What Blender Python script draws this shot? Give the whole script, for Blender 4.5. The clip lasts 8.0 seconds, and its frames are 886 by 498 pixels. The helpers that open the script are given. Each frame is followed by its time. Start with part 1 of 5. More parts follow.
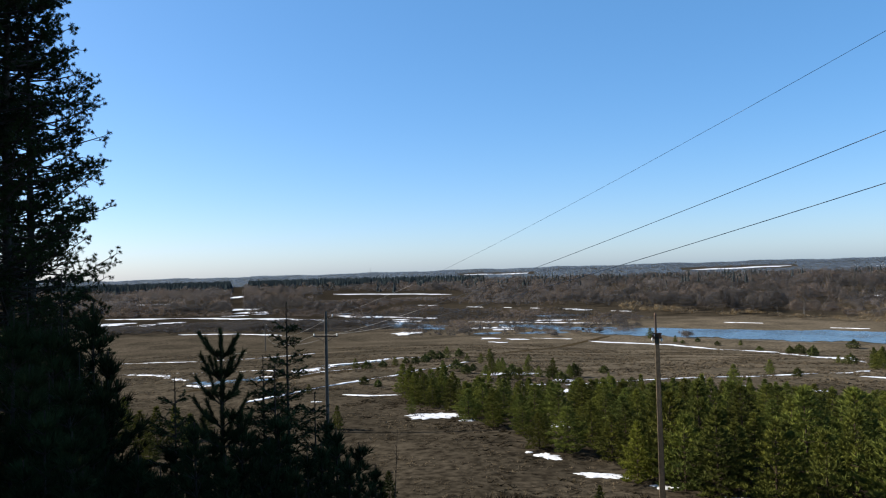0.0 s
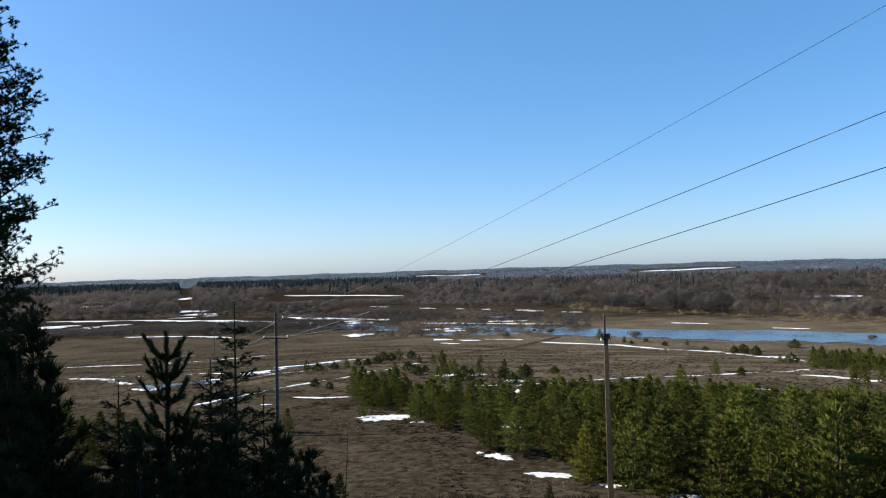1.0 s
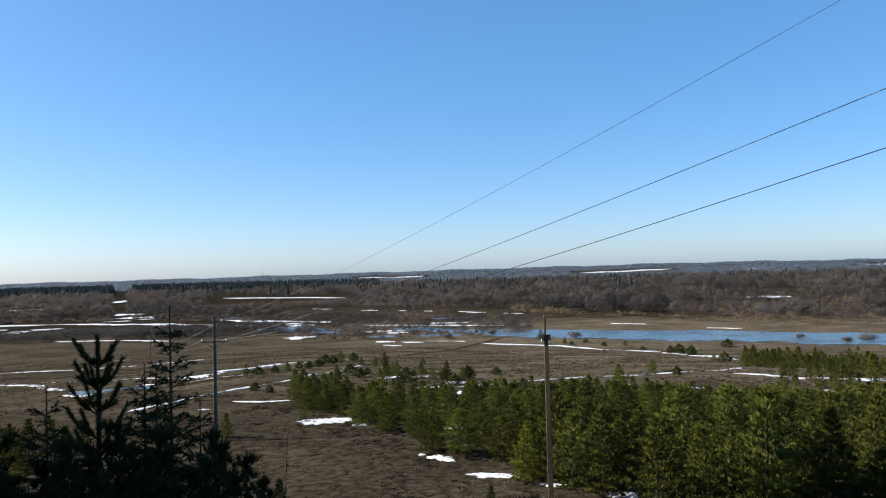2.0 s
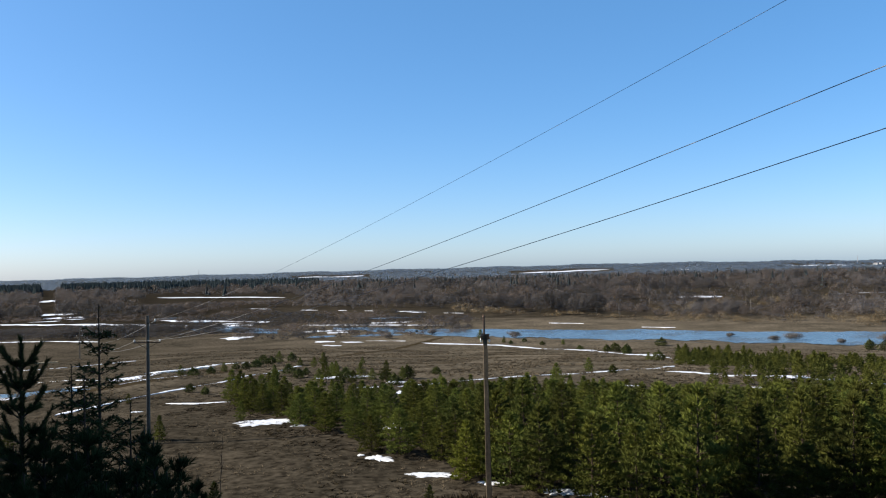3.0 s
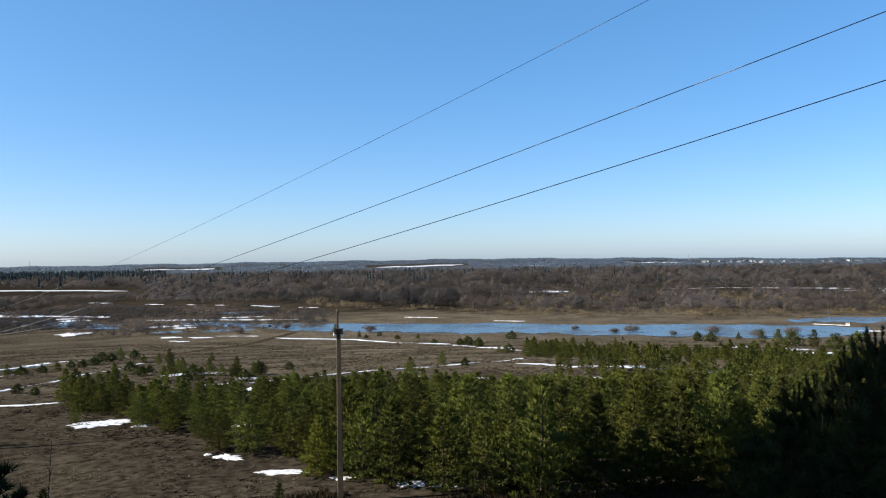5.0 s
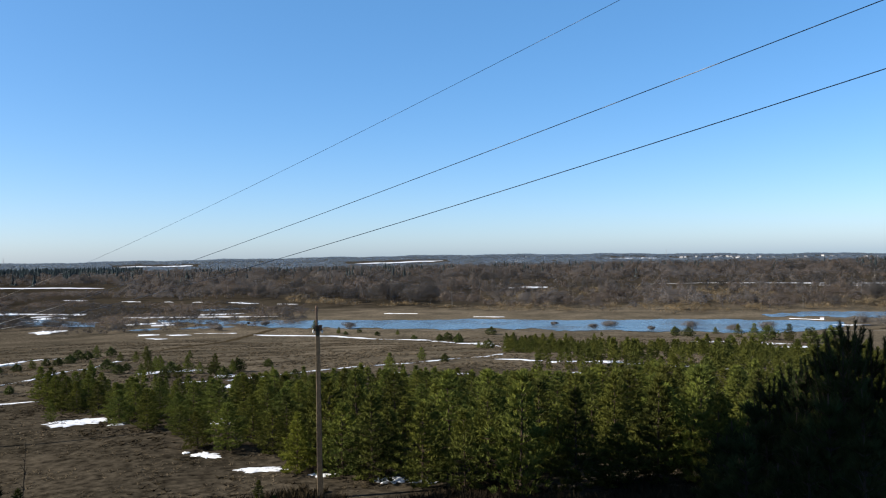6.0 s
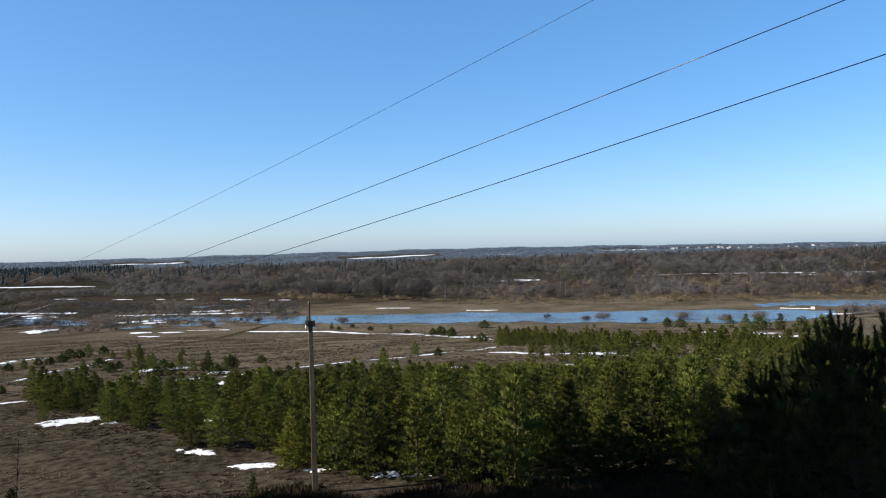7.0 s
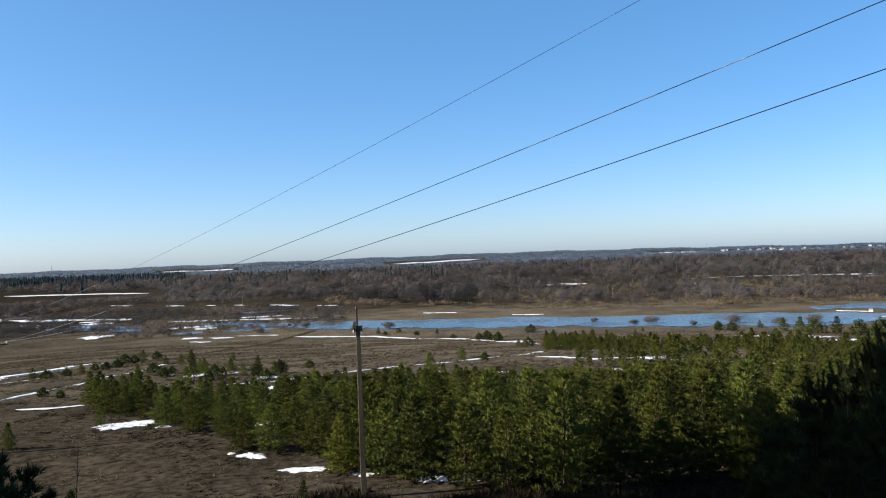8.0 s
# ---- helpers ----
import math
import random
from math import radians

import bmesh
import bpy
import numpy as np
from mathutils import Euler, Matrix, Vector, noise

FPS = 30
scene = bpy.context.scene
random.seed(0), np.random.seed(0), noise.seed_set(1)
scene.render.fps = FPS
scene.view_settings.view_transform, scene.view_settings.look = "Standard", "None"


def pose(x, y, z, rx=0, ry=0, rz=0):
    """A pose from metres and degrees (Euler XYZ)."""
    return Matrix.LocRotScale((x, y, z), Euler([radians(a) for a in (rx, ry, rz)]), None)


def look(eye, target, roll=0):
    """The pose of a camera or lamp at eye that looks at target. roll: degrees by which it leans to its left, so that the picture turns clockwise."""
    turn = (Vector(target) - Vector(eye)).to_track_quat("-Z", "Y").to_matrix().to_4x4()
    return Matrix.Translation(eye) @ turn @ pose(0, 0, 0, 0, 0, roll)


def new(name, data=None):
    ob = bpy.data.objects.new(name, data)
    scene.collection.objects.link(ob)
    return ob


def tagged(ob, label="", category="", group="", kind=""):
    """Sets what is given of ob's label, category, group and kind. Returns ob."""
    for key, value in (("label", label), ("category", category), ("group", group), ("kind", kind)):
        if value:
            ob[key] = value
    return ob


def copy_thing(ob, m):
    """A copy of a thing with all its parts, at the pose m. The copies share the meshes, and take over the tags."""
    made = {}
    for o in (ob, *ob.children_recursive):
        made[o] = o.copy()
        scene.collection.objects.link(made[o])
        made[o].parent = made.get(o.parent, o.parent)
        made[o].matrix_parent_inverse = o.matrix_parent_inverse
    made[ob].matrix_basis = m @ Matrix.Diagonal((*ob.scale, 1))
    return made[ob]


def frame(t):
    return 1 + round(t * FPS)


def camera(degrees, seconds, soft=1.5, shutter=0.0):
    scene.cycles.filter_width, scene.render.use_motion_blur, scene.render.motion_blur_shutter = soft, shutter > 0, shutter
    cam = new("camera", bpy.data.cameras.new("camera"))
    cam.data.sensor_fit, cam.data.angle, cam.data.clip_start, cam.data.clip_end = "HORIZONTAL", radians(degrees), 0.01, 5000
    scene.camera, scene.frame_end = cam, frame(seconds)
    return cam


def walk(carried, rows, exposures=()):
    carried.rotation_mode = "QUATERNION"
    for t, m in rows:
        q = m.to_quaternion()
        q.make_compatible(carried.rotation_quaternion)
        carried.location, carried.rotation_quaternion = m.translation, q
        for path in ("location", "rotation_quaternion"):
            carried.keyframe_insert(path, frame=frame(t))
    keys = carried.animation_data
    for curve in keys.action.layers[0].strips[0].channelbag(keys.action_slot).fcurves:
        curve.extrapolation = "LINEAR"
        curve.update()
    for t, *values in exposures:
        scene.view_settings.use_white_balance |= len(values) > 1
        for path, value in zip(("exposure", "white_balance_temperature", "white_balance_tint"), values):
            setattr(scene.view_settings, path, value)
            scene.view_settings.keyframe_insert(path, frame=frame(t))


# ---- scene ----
# ---- camera: a standing operator turns to the right and a little back ----
EYE, ARM = 12.0, 0.5
cam = camera(59.5, 8.0, soft=1.1)
ROWS = [
    (0.0, 0.00, 1.75, 1.60),
    (0.5, -1.68, 1.65, 1.71),
    (1.0, -3.51, 1.75, 1.55),
    (1.5, -5.44, 1.80, 1.61),
    (2.0, -7.74, 1.77, 1.62),
    (3.5, -14.04, 1.52, 1.23),
    (4.0, -16.26, 1.35, 0.99),
    (4.5, -20.05, 1.16, 0.86),
    (5.0, -22.70, 1.00, 0.88),
    (6.5, -24.53, 0.52, 1.27),
    (7.0, -24.78, 0.23, 1.71),
    (7.5, -23.94, 0.41, 2.08),
    (8.0, -21.43, 0.68, 2.25),
]
walk(cam, [(t, pose(-ARM * math.sin(radians(yaw)), ARM * math.cos(radians(yaw)) - ARM, EYE, 90 + pitch, roll, yaw)) for t, yaw, pitch, roll in ROWS])

# ---- sun and sky ----
SUN_BEARING, SUN_HEIGHT = -80.0, 33.0
world = bpy.data.worlds.new("sky")
scene.world = world
world.use_nodes = True
sky = world.node_tree.nodes.new("ShaderNodeTexSky")
sky.sky_type = "NISHITA"
sky.sun_disc = False
sky.sun_elevation = radians(SUN_HEIGHT)
sky.sun_rotation = radians(SUN_BEARING)
sky.altitude = 150
sky.air_density, sky.dust_density, sky.ozone_density = 0.8, 0.95, 4.0
rich = world.node_tree.nodes.new("ShaderNodeHueSaturation")
rich.inputs["Saturation"].default_value = 1.23
back = world.node_tree.nodes["Background"]
back.inputs["Strength"].default_value = 0.10
world.node_tree.links.new(sky.outputs["Color"], rich.inputs["Color"])
tint = world.node_tree.nodes.new("ShaderNodeMix")
tint.data_type, tint.blend_type = "RGBA", "MULTIPLY"
tint.inputs["Factor"].default_value = 1.0
tint.inputs["B"].default_value = (1.13, 1.02, 1.0, 1)
world.node_tree.links.new(rich.outputs["Color"], tint.inputs["A"])
# a clear cold sky: thin even blue over the whole dome
veil = world.node_tree.nodes.new("ShaderNodeMix")
veil.data_type = "RGBA"
veil.inputs["Factor"].default_value = 0.34
veil.inputs["B"].default_value = (0.80, 1.96, 3.40, 1)
world.node_tree.links.new(tint.outputs["Result"], veil.inputs["A"])
world.node_tree.links.new(veil.outputs["Result"], back.inputs["Color"])

sun_data = bpy.data.lights.new("sun", "SUN")
sun_data.energy, sun_data.angle, sun_data.color = 5.0, radians(0.5), (1.0, 0.93, 0.81)
sun = new("sun", sun_data)
_b, _e = radians(SUN_BEARING), radians(SUN_HEIGHT)
sun.matrix_world = look((60 * math.sin(_b) * math.cos(_e), 60 * math.cos(_b) * math.cos(_e), 60 * math.sin(_e)), (0, 0, 0))
scene.view_settings.exposure = 1.12


# ---- materials ----
def material(name, colour, rough=0.8, other=None, scale=1.0, fine=None, bump=0.0, bump_scale=20.0, metal=0.0, spread=0.0, spec=0.3, swing=0.28, thin=0.0, airy=0.0):
    """Two colours mixed by coarse and fine noise in metres, with bump; spread varies it from object to object."""
    m = bpy.data.materials.new(name)
    m.use_nodes = True
    nt = m.node_tree
    b = nt.nodes["Principled BSDF"]
    b.inputs["Roughness"].default_value = rough
    b.inputs["Metallic"].default_value = metal
    b.inputs["Specular IOR Level"].default_value = spec
    geo = nt.nodes.new("ShaderNodeNewGeometry")

    def noise_at(s, detail=4.0, rough_=0.6):
        n = nt.nodes.new("ShaderNodeTexNoise")
        n.inputs["Scale"].default_value = s
        n.inputs["Detail"].default_value = detail
        n.inputs["Roughness"].default_value = rough_
        nt.links.new(geo.outputs["Position"], n.inputs["Vector"])
        return n

    other = other or tuple(c * 0.7 for c in colour)
    mix = nt.nodes.new("ShaderNodeMix")
    mix.data_type = "RGBA"
    mix.inputs["A"].default_value = (*colour, 1)
    mix.inputs["B"].default_value = (*other, 1)
    ramp = nt.nodes.new("ShaderNodeValToRGB")
    ramp.color_ramp.elements[0].position, ramp.color_ramp.elements[1].position = 0.35, 0.65
    nt.links.new(noise_at(scale).outputs["Fac"], ramp.inputs["Fac"])
    nt.links.new(ramp.outputs["Color"], mix.inputs["Factor"])
    out = mix.outputs["Result"]
    hsv = nt.nodes.new("ShaderNodeHueSaturation")
    nt.links.new(out, hsv.inputs["Color"])
    f = noise_at(fine or scale * 9, 3.0)
    mr = nt.nodes.new("ShaderNodeMapRange")
    mr.inputs["From Min"].default_value, mr.inputs["From Max"].default_value = 0.3, 0.7
    mr.inputs["To Min"].default_value, mr.inputs["To Max"].default_value = 1 - swing, 1 + swing
    nt.links.new(f.outputs["Fac"], mr.inputs["Value"])
    value = mr.outputs["Result"]
    if spread:
        info = nt.nodes.new("ShaderNodeObjectInfo")
        mo = nt.nodes.new("ShaderNodeMapRange")
        mo.inputs["To Min"].default_value, mo.inputs["To Max"].default_value = 1 - spread, 1 + spread
        nt.links.new(info.outputs["Random"], mo.inputs["Value"])
        mul = nt.nodes.new("ShaderNodeMath")
        mul.operation = "MULTIPLY"
        nt.links.new(value, mul.inputs[0])
        nt.links.new(mo.outputs["Result"], mul.inputs[1])
        value = mul.outputs["Value"]
        mh = nt.nodes.new("ShaderNodeMapRange")
        mh.inputs["To Min"].default_value, mh.inputs["To Max"].default_value = 0.485, 0.515
        nt.links.new(info.outputs["Random"], mh.inputs["Value"])
        nt.links.new(mh.outputs["Result"], hsv.inputs["Hue"])
    nt.links.new(value, hsv.inputs["Value"])
    nt.links.new(hsv.outputs["Color"], b.inputs["Base Color"])
    if thin:
        tr = nt.nodes.new("ShaderNodeBsdfTranslucent")
        ms = nt.nodes.new("ShaderNodeMixShader")
        ms.inputs["Fac"].default_value = thin
        nt.links.new(hsv.outputs["Color"], tr.inputs["Color"])
        nt.links.new(b.outputs["BSDF"], ms.inputs[1])
        nt.links.new(tr.outputs["BSDF"], ms.inputs[2])
        nt.links.new(ms.outputs["Shader"], nt.nodes["Material Output"].inputs["Surface"])
    if airy:
        # sprays of twigs finer than their outline let part of the light through
        cl = nt.nodes.new("ShaderNodeBsdfTransparent")
        mx = nt.nodes.new("ShaderNodeMixShader")
        mx.inputs["Fac"].default_value = airy
        last = nt.nodes["Material Output"].inputs["Surface"]
        nt.links.new(last.links[0].from_socket, mx.inputs[1])
        nt.links.new(cl.outputs["BSDF"], mx.inputs[2])
        nt.links.new(mx.outputs["Shader"], last)
    if bump:
        bn = nt.nodes.new("ShaderNodeBump")
        bn.inputs["Strength"].default_value = bump
        bn.inputs["Distance"].default_value = 0.1
        nt.links.new(noise_at(bump_scale, 6.0).outputs["Fac"], bn.inputs["Height"])
        nt.links.new(bn.outputs["Normal"], b.inputs["Normal"])
    return m


M_FIELD = material("dry_field", (0.069, 0.056, 0.040), 0.95, (0.037, 0.031, 0.022), 0.06, 1.6, 0.7, 2.6, swing=0.7, spec=0.0)
# the ground is darker near the camera and paler straw in the meadow beyond
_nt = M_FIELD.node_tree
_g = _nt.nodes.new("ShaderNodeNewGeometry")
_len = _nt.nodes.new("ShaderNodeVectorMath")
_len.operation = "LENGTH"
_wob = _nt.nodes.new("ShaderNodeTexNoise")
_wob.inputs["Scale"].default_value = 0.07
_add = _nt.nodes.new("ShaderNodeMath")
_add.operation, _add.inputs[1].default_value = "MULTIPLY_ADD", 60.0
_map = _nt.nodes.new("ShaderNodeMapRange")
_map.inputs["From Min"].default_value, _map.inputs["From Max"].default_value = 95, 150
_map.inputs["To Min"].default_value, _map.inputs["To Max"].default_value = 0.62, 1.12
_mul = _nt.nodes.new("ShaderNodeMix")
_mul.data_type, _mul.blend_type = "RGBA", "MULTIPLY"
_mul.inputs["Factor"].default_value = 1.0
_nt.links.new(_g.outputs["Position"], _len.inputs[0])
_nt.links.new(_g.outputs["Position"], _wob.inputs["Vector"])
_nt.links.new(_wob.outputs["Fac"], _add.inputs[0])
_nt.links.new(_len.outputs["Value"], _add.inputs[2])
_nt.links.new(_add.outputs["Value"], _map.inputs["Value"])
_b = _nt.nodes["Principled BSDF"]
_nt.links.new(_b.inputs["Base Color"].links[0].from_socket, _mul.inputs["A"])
# the ground is darker again in the distance, where the far woods stand
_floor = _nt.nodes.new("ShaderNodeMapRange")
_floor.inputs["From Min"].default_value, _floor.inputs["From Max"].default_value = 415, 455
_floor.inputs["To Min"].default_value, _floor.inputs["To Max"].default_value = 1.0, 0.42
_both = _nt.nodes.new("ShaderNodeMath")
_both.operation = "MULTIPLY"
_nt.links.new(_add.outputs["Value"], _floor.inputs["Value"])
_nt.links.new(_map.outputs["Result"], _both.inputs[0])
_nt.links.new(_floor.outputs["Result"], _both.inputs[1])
# the ground gets paler from left to right, along x
_xyz = _nt.nodes.new("ShaderNodeSeparateXYZ")
_by_x = _nt.nodes.new("ShaderNodeMapRange")
_by_x.inputs["From Min"].default_value, _by_x.inputs["From Max"].default_value = -60, 50
_by_x.inputs["To Min"].default_value, _by_x.inputs["To Max"].default_value = 0.74, 1.20
_all = _nt.nodes.new("ShaderNodeMath")
_all.operation = "MULTIPLY"
_nt.links.new(_g.outputs["Position"], _xyz.inputs["Vector"])
_nt.links.new(_xyz.outputs["X"], _by_x.inputs["Value"])
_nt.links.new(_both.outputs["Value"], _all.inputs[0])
_nt.links.new(_by_x.outputs["Result"], _all.inputs[1])
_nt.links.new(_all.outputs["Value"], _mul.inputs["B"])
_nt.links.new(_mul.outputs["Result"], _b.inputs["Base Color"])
M_STRAW = material("dry_grass", (0.110, 0.087, 0.058), 0.95, (0.058, 0.046, 0.031), 0.09, 2.0, spec=0.05, thin=0.3)
M_WEED = material("dead_weeds", (0.034, 0.026, 0.014), 0.95, (0.016, 0.012, 0.008), 0.3, 3.0, spec=0.05)
M_SNOW = material("old_snow", (0.62, 0.63, 0.66), 0.6, (0.46, 0.47, 0.50), 0.5, 3.0, 0.3, 4.0)
M_NEEDLE = material("pine_needles", (0.106, 0.112, 0.021), 0.85, (0.052, 0.062, 0.016), 0.4, 2.5, spread=0.40, spec=0.06, thin=0.22)
M_NEEDLE_FAR = material("distant_pine_needles", (0.084, 0.086, 0.018), 0.85, (0.046, 0.054, 0.014), 0.15, 0.9, spec=0.05, thin=0.2)
M_NEEDLE_DARK = material("field_pine_needles", (0.064, 0.073, 0.019), 0.85, (0.036, 0.045, 0.014), 0.4, 2.5, spread=0.25, spec=0.05)
M_NEEDLE_YELLOW = material("yellowed_needles", (0.150, 0.158, 0.024), 0.85, (0.100, 0.108, 0.019), 0.5, 2.5, spread=0.1, spec=0.05, thin=0.25)
# for spruces, and for bank pines whose shade is put into the colour
M_SPRUCE_SHADE = material("spruce_and_shaded_pine_needles", (0.044, 0.051, 0.018), 0.9, (0.025, 0.033, 0.012), 0.5, 2.5, spread=0.2, spec=0.03)
M_BARK = material("pine_bark", (0.060, 0.038, 0.024), 0.95, (0.034, 0.024, 0.018), 1.2, 9.0, 0.5, 12.0)
M_TWIG = material("bare_twigs", (0.140, 0.122, 0.110), 0.95, (0.072, 0.065, 0.061), 0.03, 0.7, swing=0.4, spec=0.0, thin=0.5, airy=0.62)
M_ALDER = material("brown_alder_twigs", (0.134, 0.108, 0.090), 0.95, (0.078, 0.064, 0.055), 0.03, 0.7, swing=0.4, spec=0.0, thin=0.5, airy=0.62)
M_WILLOW = material("golden_willow_twigs", (0.215, 0.160, 0.092), 0.95, (0.105, 0.084, 0.060), 0.03, 0.8, swing=0.4, spec=0.0, thin=0.5, airy=0.62)
M_BUSH = material("grey_bush_twigs", (0.072, 0.065, 0.060), 0.95, (0.045, 0.042, 0.040), 0.05, 0.7, swing=0.4, spec=0.0, thin=0.5, airy=0.62)
M_GREY = material("grey_willow_twigs", (0.135, 0.122, 0.112), 0.95, (0.090, 0.082, 0.076), 0.3, 1.5, spec=0.0, thin=0.4, airy=0.3)
M_BIRCH = material("birch_bark", (0.30, 0.28, 0.25), 0.9, (0.18, 0.17, 0.155), 0.2, 2.0)
M_CONIFER = material("far_conifers", (0.040, 0.052, 0.054), 0.95, (0.026, 0.036, 0.038), 0.02, 0.12, spec=0.03, thin=0.3)
# haze over the far hills is put into this light bluish base colour
M_HILL_HAZE = material("hazy_hill_woods", (0.150, 0.185, 0.225), 0.95, (0.105, 0.130, 0.160), 0.004, 0.03, spec=0.0, thin=0.6, airy=0.4)
M_CONCRETE = material("brown_concrete", (0.110, 0.083, 0.052), 0.85, (0.070, 0.053, 0.035), 0.7, 8.0, 0.25, 25.0)
M_PALE = material("weathered_concrete", (0.125, 0.105, 0.080), 0.85, (0.085, 0.070, 0.055), 0.7, 8.0, 0.25, 25.0)
M_STEEL = material("rusty_steel", (0.06, 0.05, 0.045), 0.6, (0.09, 0.05, 0.03), 3.0, 20.0, metal=0.6)
M_WIRE = material("aluminium_wire", (0.19, 0.19, 0.19), 0.5, (0.15, 0.15, 0.15), 1.0, 9.0)
M_GLASS = material("porcelain", (0.75, 0.75, 0.73), 0.2, (0.68, 0.68, 0.66), 8.0, spec=0.5)
M_WHITE = material("white_wall", (0.72, 0.71, 0.68), 0.8, (0.60, 0.58, 0.55), 0.3, 2.0)
M_ROOF = material("roof_sheet", (0.25, 0.24, 0.24), 0.6, (0.18, 0.15, 0.14), 0.3, 2.0)
M_TRACK = material("dirt_track", (0.024, 0.018, 0.011), 0.95, (0.040, 0.030, 0.017), 0.3, 3.0, spec=0.0)
M_LOG = material("peeled_log", (0.45, 0.36, 0.22), 0.8, (0.36, 0.27, 0.16), 1.0, 9.0)

M_WATER = bpy.data.materials.new("flood_water")
M_WATER.use_nodes = True
_nt = M_WATER.node_tree
_p = _nt.nodes["Principled BSDF"]
_p.inputs["Base Color"].default_value = (0.07, 0.11, 0.15, 1)
_p.inputs["Roughness"].default_value = 0.25
_p.inputs["IOR"].default_value = 1.33
_n = _nt.nodes.new("ShaderNodeTexNoise")
_n.inputs["Scale"].default_value, _n.inputs["Detail"].default_value = 0.8, 5.0
_g = _nt.nodes.new("ShaderNodeNewGeometry")
_nt.links.new(_g.outputs["Position"], _n.inputs["Vector"])
_bn = _nt.nodes.new("ShaderNodeBump")
_bn.inputs["Strength"].default_value, _bn.inputs["Distance"].default_value = 0.55, 1.0
_nt.links.new(_n.outputs["Fac"], _bn.inputs["Height"])
# wind streaks: smoother and rougher lanes
_w = _nt.nodes.new("ShaderNodeTexNoise")
_w.inputs["Scale"].default_value, _w.inputs["Detail"].default_value = 0.05, 4.0
_wr = _nt.nodes.new("ShaderNodeMapRange")
_wr.inputs["From Min"].default_value, _wr.inputs["From Max"].default_value = 0.38, 0.62
_wr.inputs["To Min"].default_value, _wr.inputs["To Max"].default_value = 0.06, 0.34
_nt.links.new(_g.outputs["Position"], _w.inputs["Vector"])
_nt.links.new(_w.outputs["Fac"], _wr.inputs["Value"])
_nt.links.new(_wr.outputs["Result"], _p.inputs["Roughness"])
_nt.links.new(_bn.outputs["Normal"], _p.inputs["Normal"])

# ---- the lie of the land: a steep bank under the camera, a field that falls to the flood plain, far hills ----
FALL_R = [0, 2.5, 6, 12, 18, 24, 29, 38, 59, 85, 120, 180, 262, 300, 2300]
FALL_Z = [-1.65, -1.8, -3.6, -6.6, -9.0, -10.7, -11.25, -11.4, -11.6, -12.8, -15, -19.5, -24.1, -25.5, -25.5]
RIGHT_R = [0, 2.5, 6, 12, 18, 24, 29, 38, 59, 85, 120, 180, 230, 250, 2300]
RIGHT_Z = [-1.65, -1.8, -3.6, -6.6, -9.0, -10.7, -11.25, -11.4, -11.6, -12.8, -15.3, -20.6, -24.4, -25.5, -25.5]
HILL_B = [-60, -25, -14, -6, 2, 12, 26, 38, 46, 54, 70]
HILL_Z = [2, 3, 5, 8, 12, 15, 17, 6, -6, -14, -14]


def polar(b, r):
    return r * np.sin(np.radians(b)), r * np.cos(np.radians(b))


def ground(x, y):
    """Height of the ground, for numbers or arrays."""
    x, y = np.asarray(x, float), np.asarray(y, float)
    r, b = np.hypot(x, y), np.degrees(np.arctan2(x, y))
    side = np.clip((b - 2) / 10, 0, 1)
    z = np.interp(r, FALL_R, FALL_Z) * (1 - side) + np.interp(r, RIGHT_R, RIGHT_Z) * side
    # an unseen bluff, added left of and behind the camera, lifts the shading pines
    bluff = np.clip(np.maximum((-33.5 - b) / 6, (b - 72) / 14), 0, 1) * np.clip((170 - r) / 110, 0, 1)
    bluff = bluff * bluff * (3 - 2 * bluff)
    z = z * (1 - bluff) + (-1.8 - 0.012 * r) * bluff
    k = np.clip((r - 2300) / 2200, 0, 1)
    k = k * k * (3 - 2 * k)
    top = np.interp(b, HILL_B, HILL_Z) + 2.2 * np.sin(b * 0.9) + 1.3 * np.sin(b * 2.3 + 1) - 6
    z = z + k * (top + 25.5)
    rough = np.clip((r - 3) / 20, 0, 1) * np.clip((245 - r) / 80, 0, 1)
    z = z + rough * 0.09 * (np.sin(x * 0.31 + 1.3 * np.sin(y * 0.17)) + np.sin(y * 0.23 + 1.7 * np.sin(x * 0.11)))
    return EYE + z


def mesh_from(name, verts, faces, mat, smooth=False):
    me = bpy.data.meshes.new(name)
    verts, faces = np.asarray(verts, np.float32), np.asarray(faces, np.int32)
    n, k = faces.shape
    me.vertices.add(len(verts))
    me.vertices.foreach_set("co", verts.ravel())
    me.loops.add(n * k)
    me.loops.foreach_set("vertex_index", faces.ravel())
    me.polygons.add(n)
    me.polygons.foreach_set("loop_start", np.arange(0, n * k, k, dtype=np.int32))
    me.polygons.foreach_set("use_smooth", np.full(n, smooth, dtype=bool))
    me.update(calc_edges=True)
    me.materials.append(mat)
    return me


def part(name, me, parent=None, label="", at=None):
    ob = new(name, me)
    if parent is not None:
        ob.parent = parent
    if at is not None:
        ob.matrix_basis = at
    if label:
        tagged(ob, label)
    return ob


def bm_mesh(name, bm, mat, smooth=False):
    me = bpy.data.meshes.new(name)
    bm.to_mesh(me)
    bm.free()
    for p in me.polygons:
        p.use_smooth = smooth
    me.materials.append(mat)
    return me


def sheet(name, us, vs, fn, mat, smooth=True):
    """A grid sheet over us x vs; fn gives places."""
    U, V = np.meshgrid(us, vs, indexing="ij")
    pts = np.stack(fn(U, V), -1).reshape(-1, 3)
    n, m = len(us), len(vs)
    i = (np.arange(n - 1)[:, None] * m + np.arange(m - 1)[None]).ravel()
    return mesh_from(name, pts, np.stack([i, i + 1, i + m + 1, i + m], 1), mat, smooth)


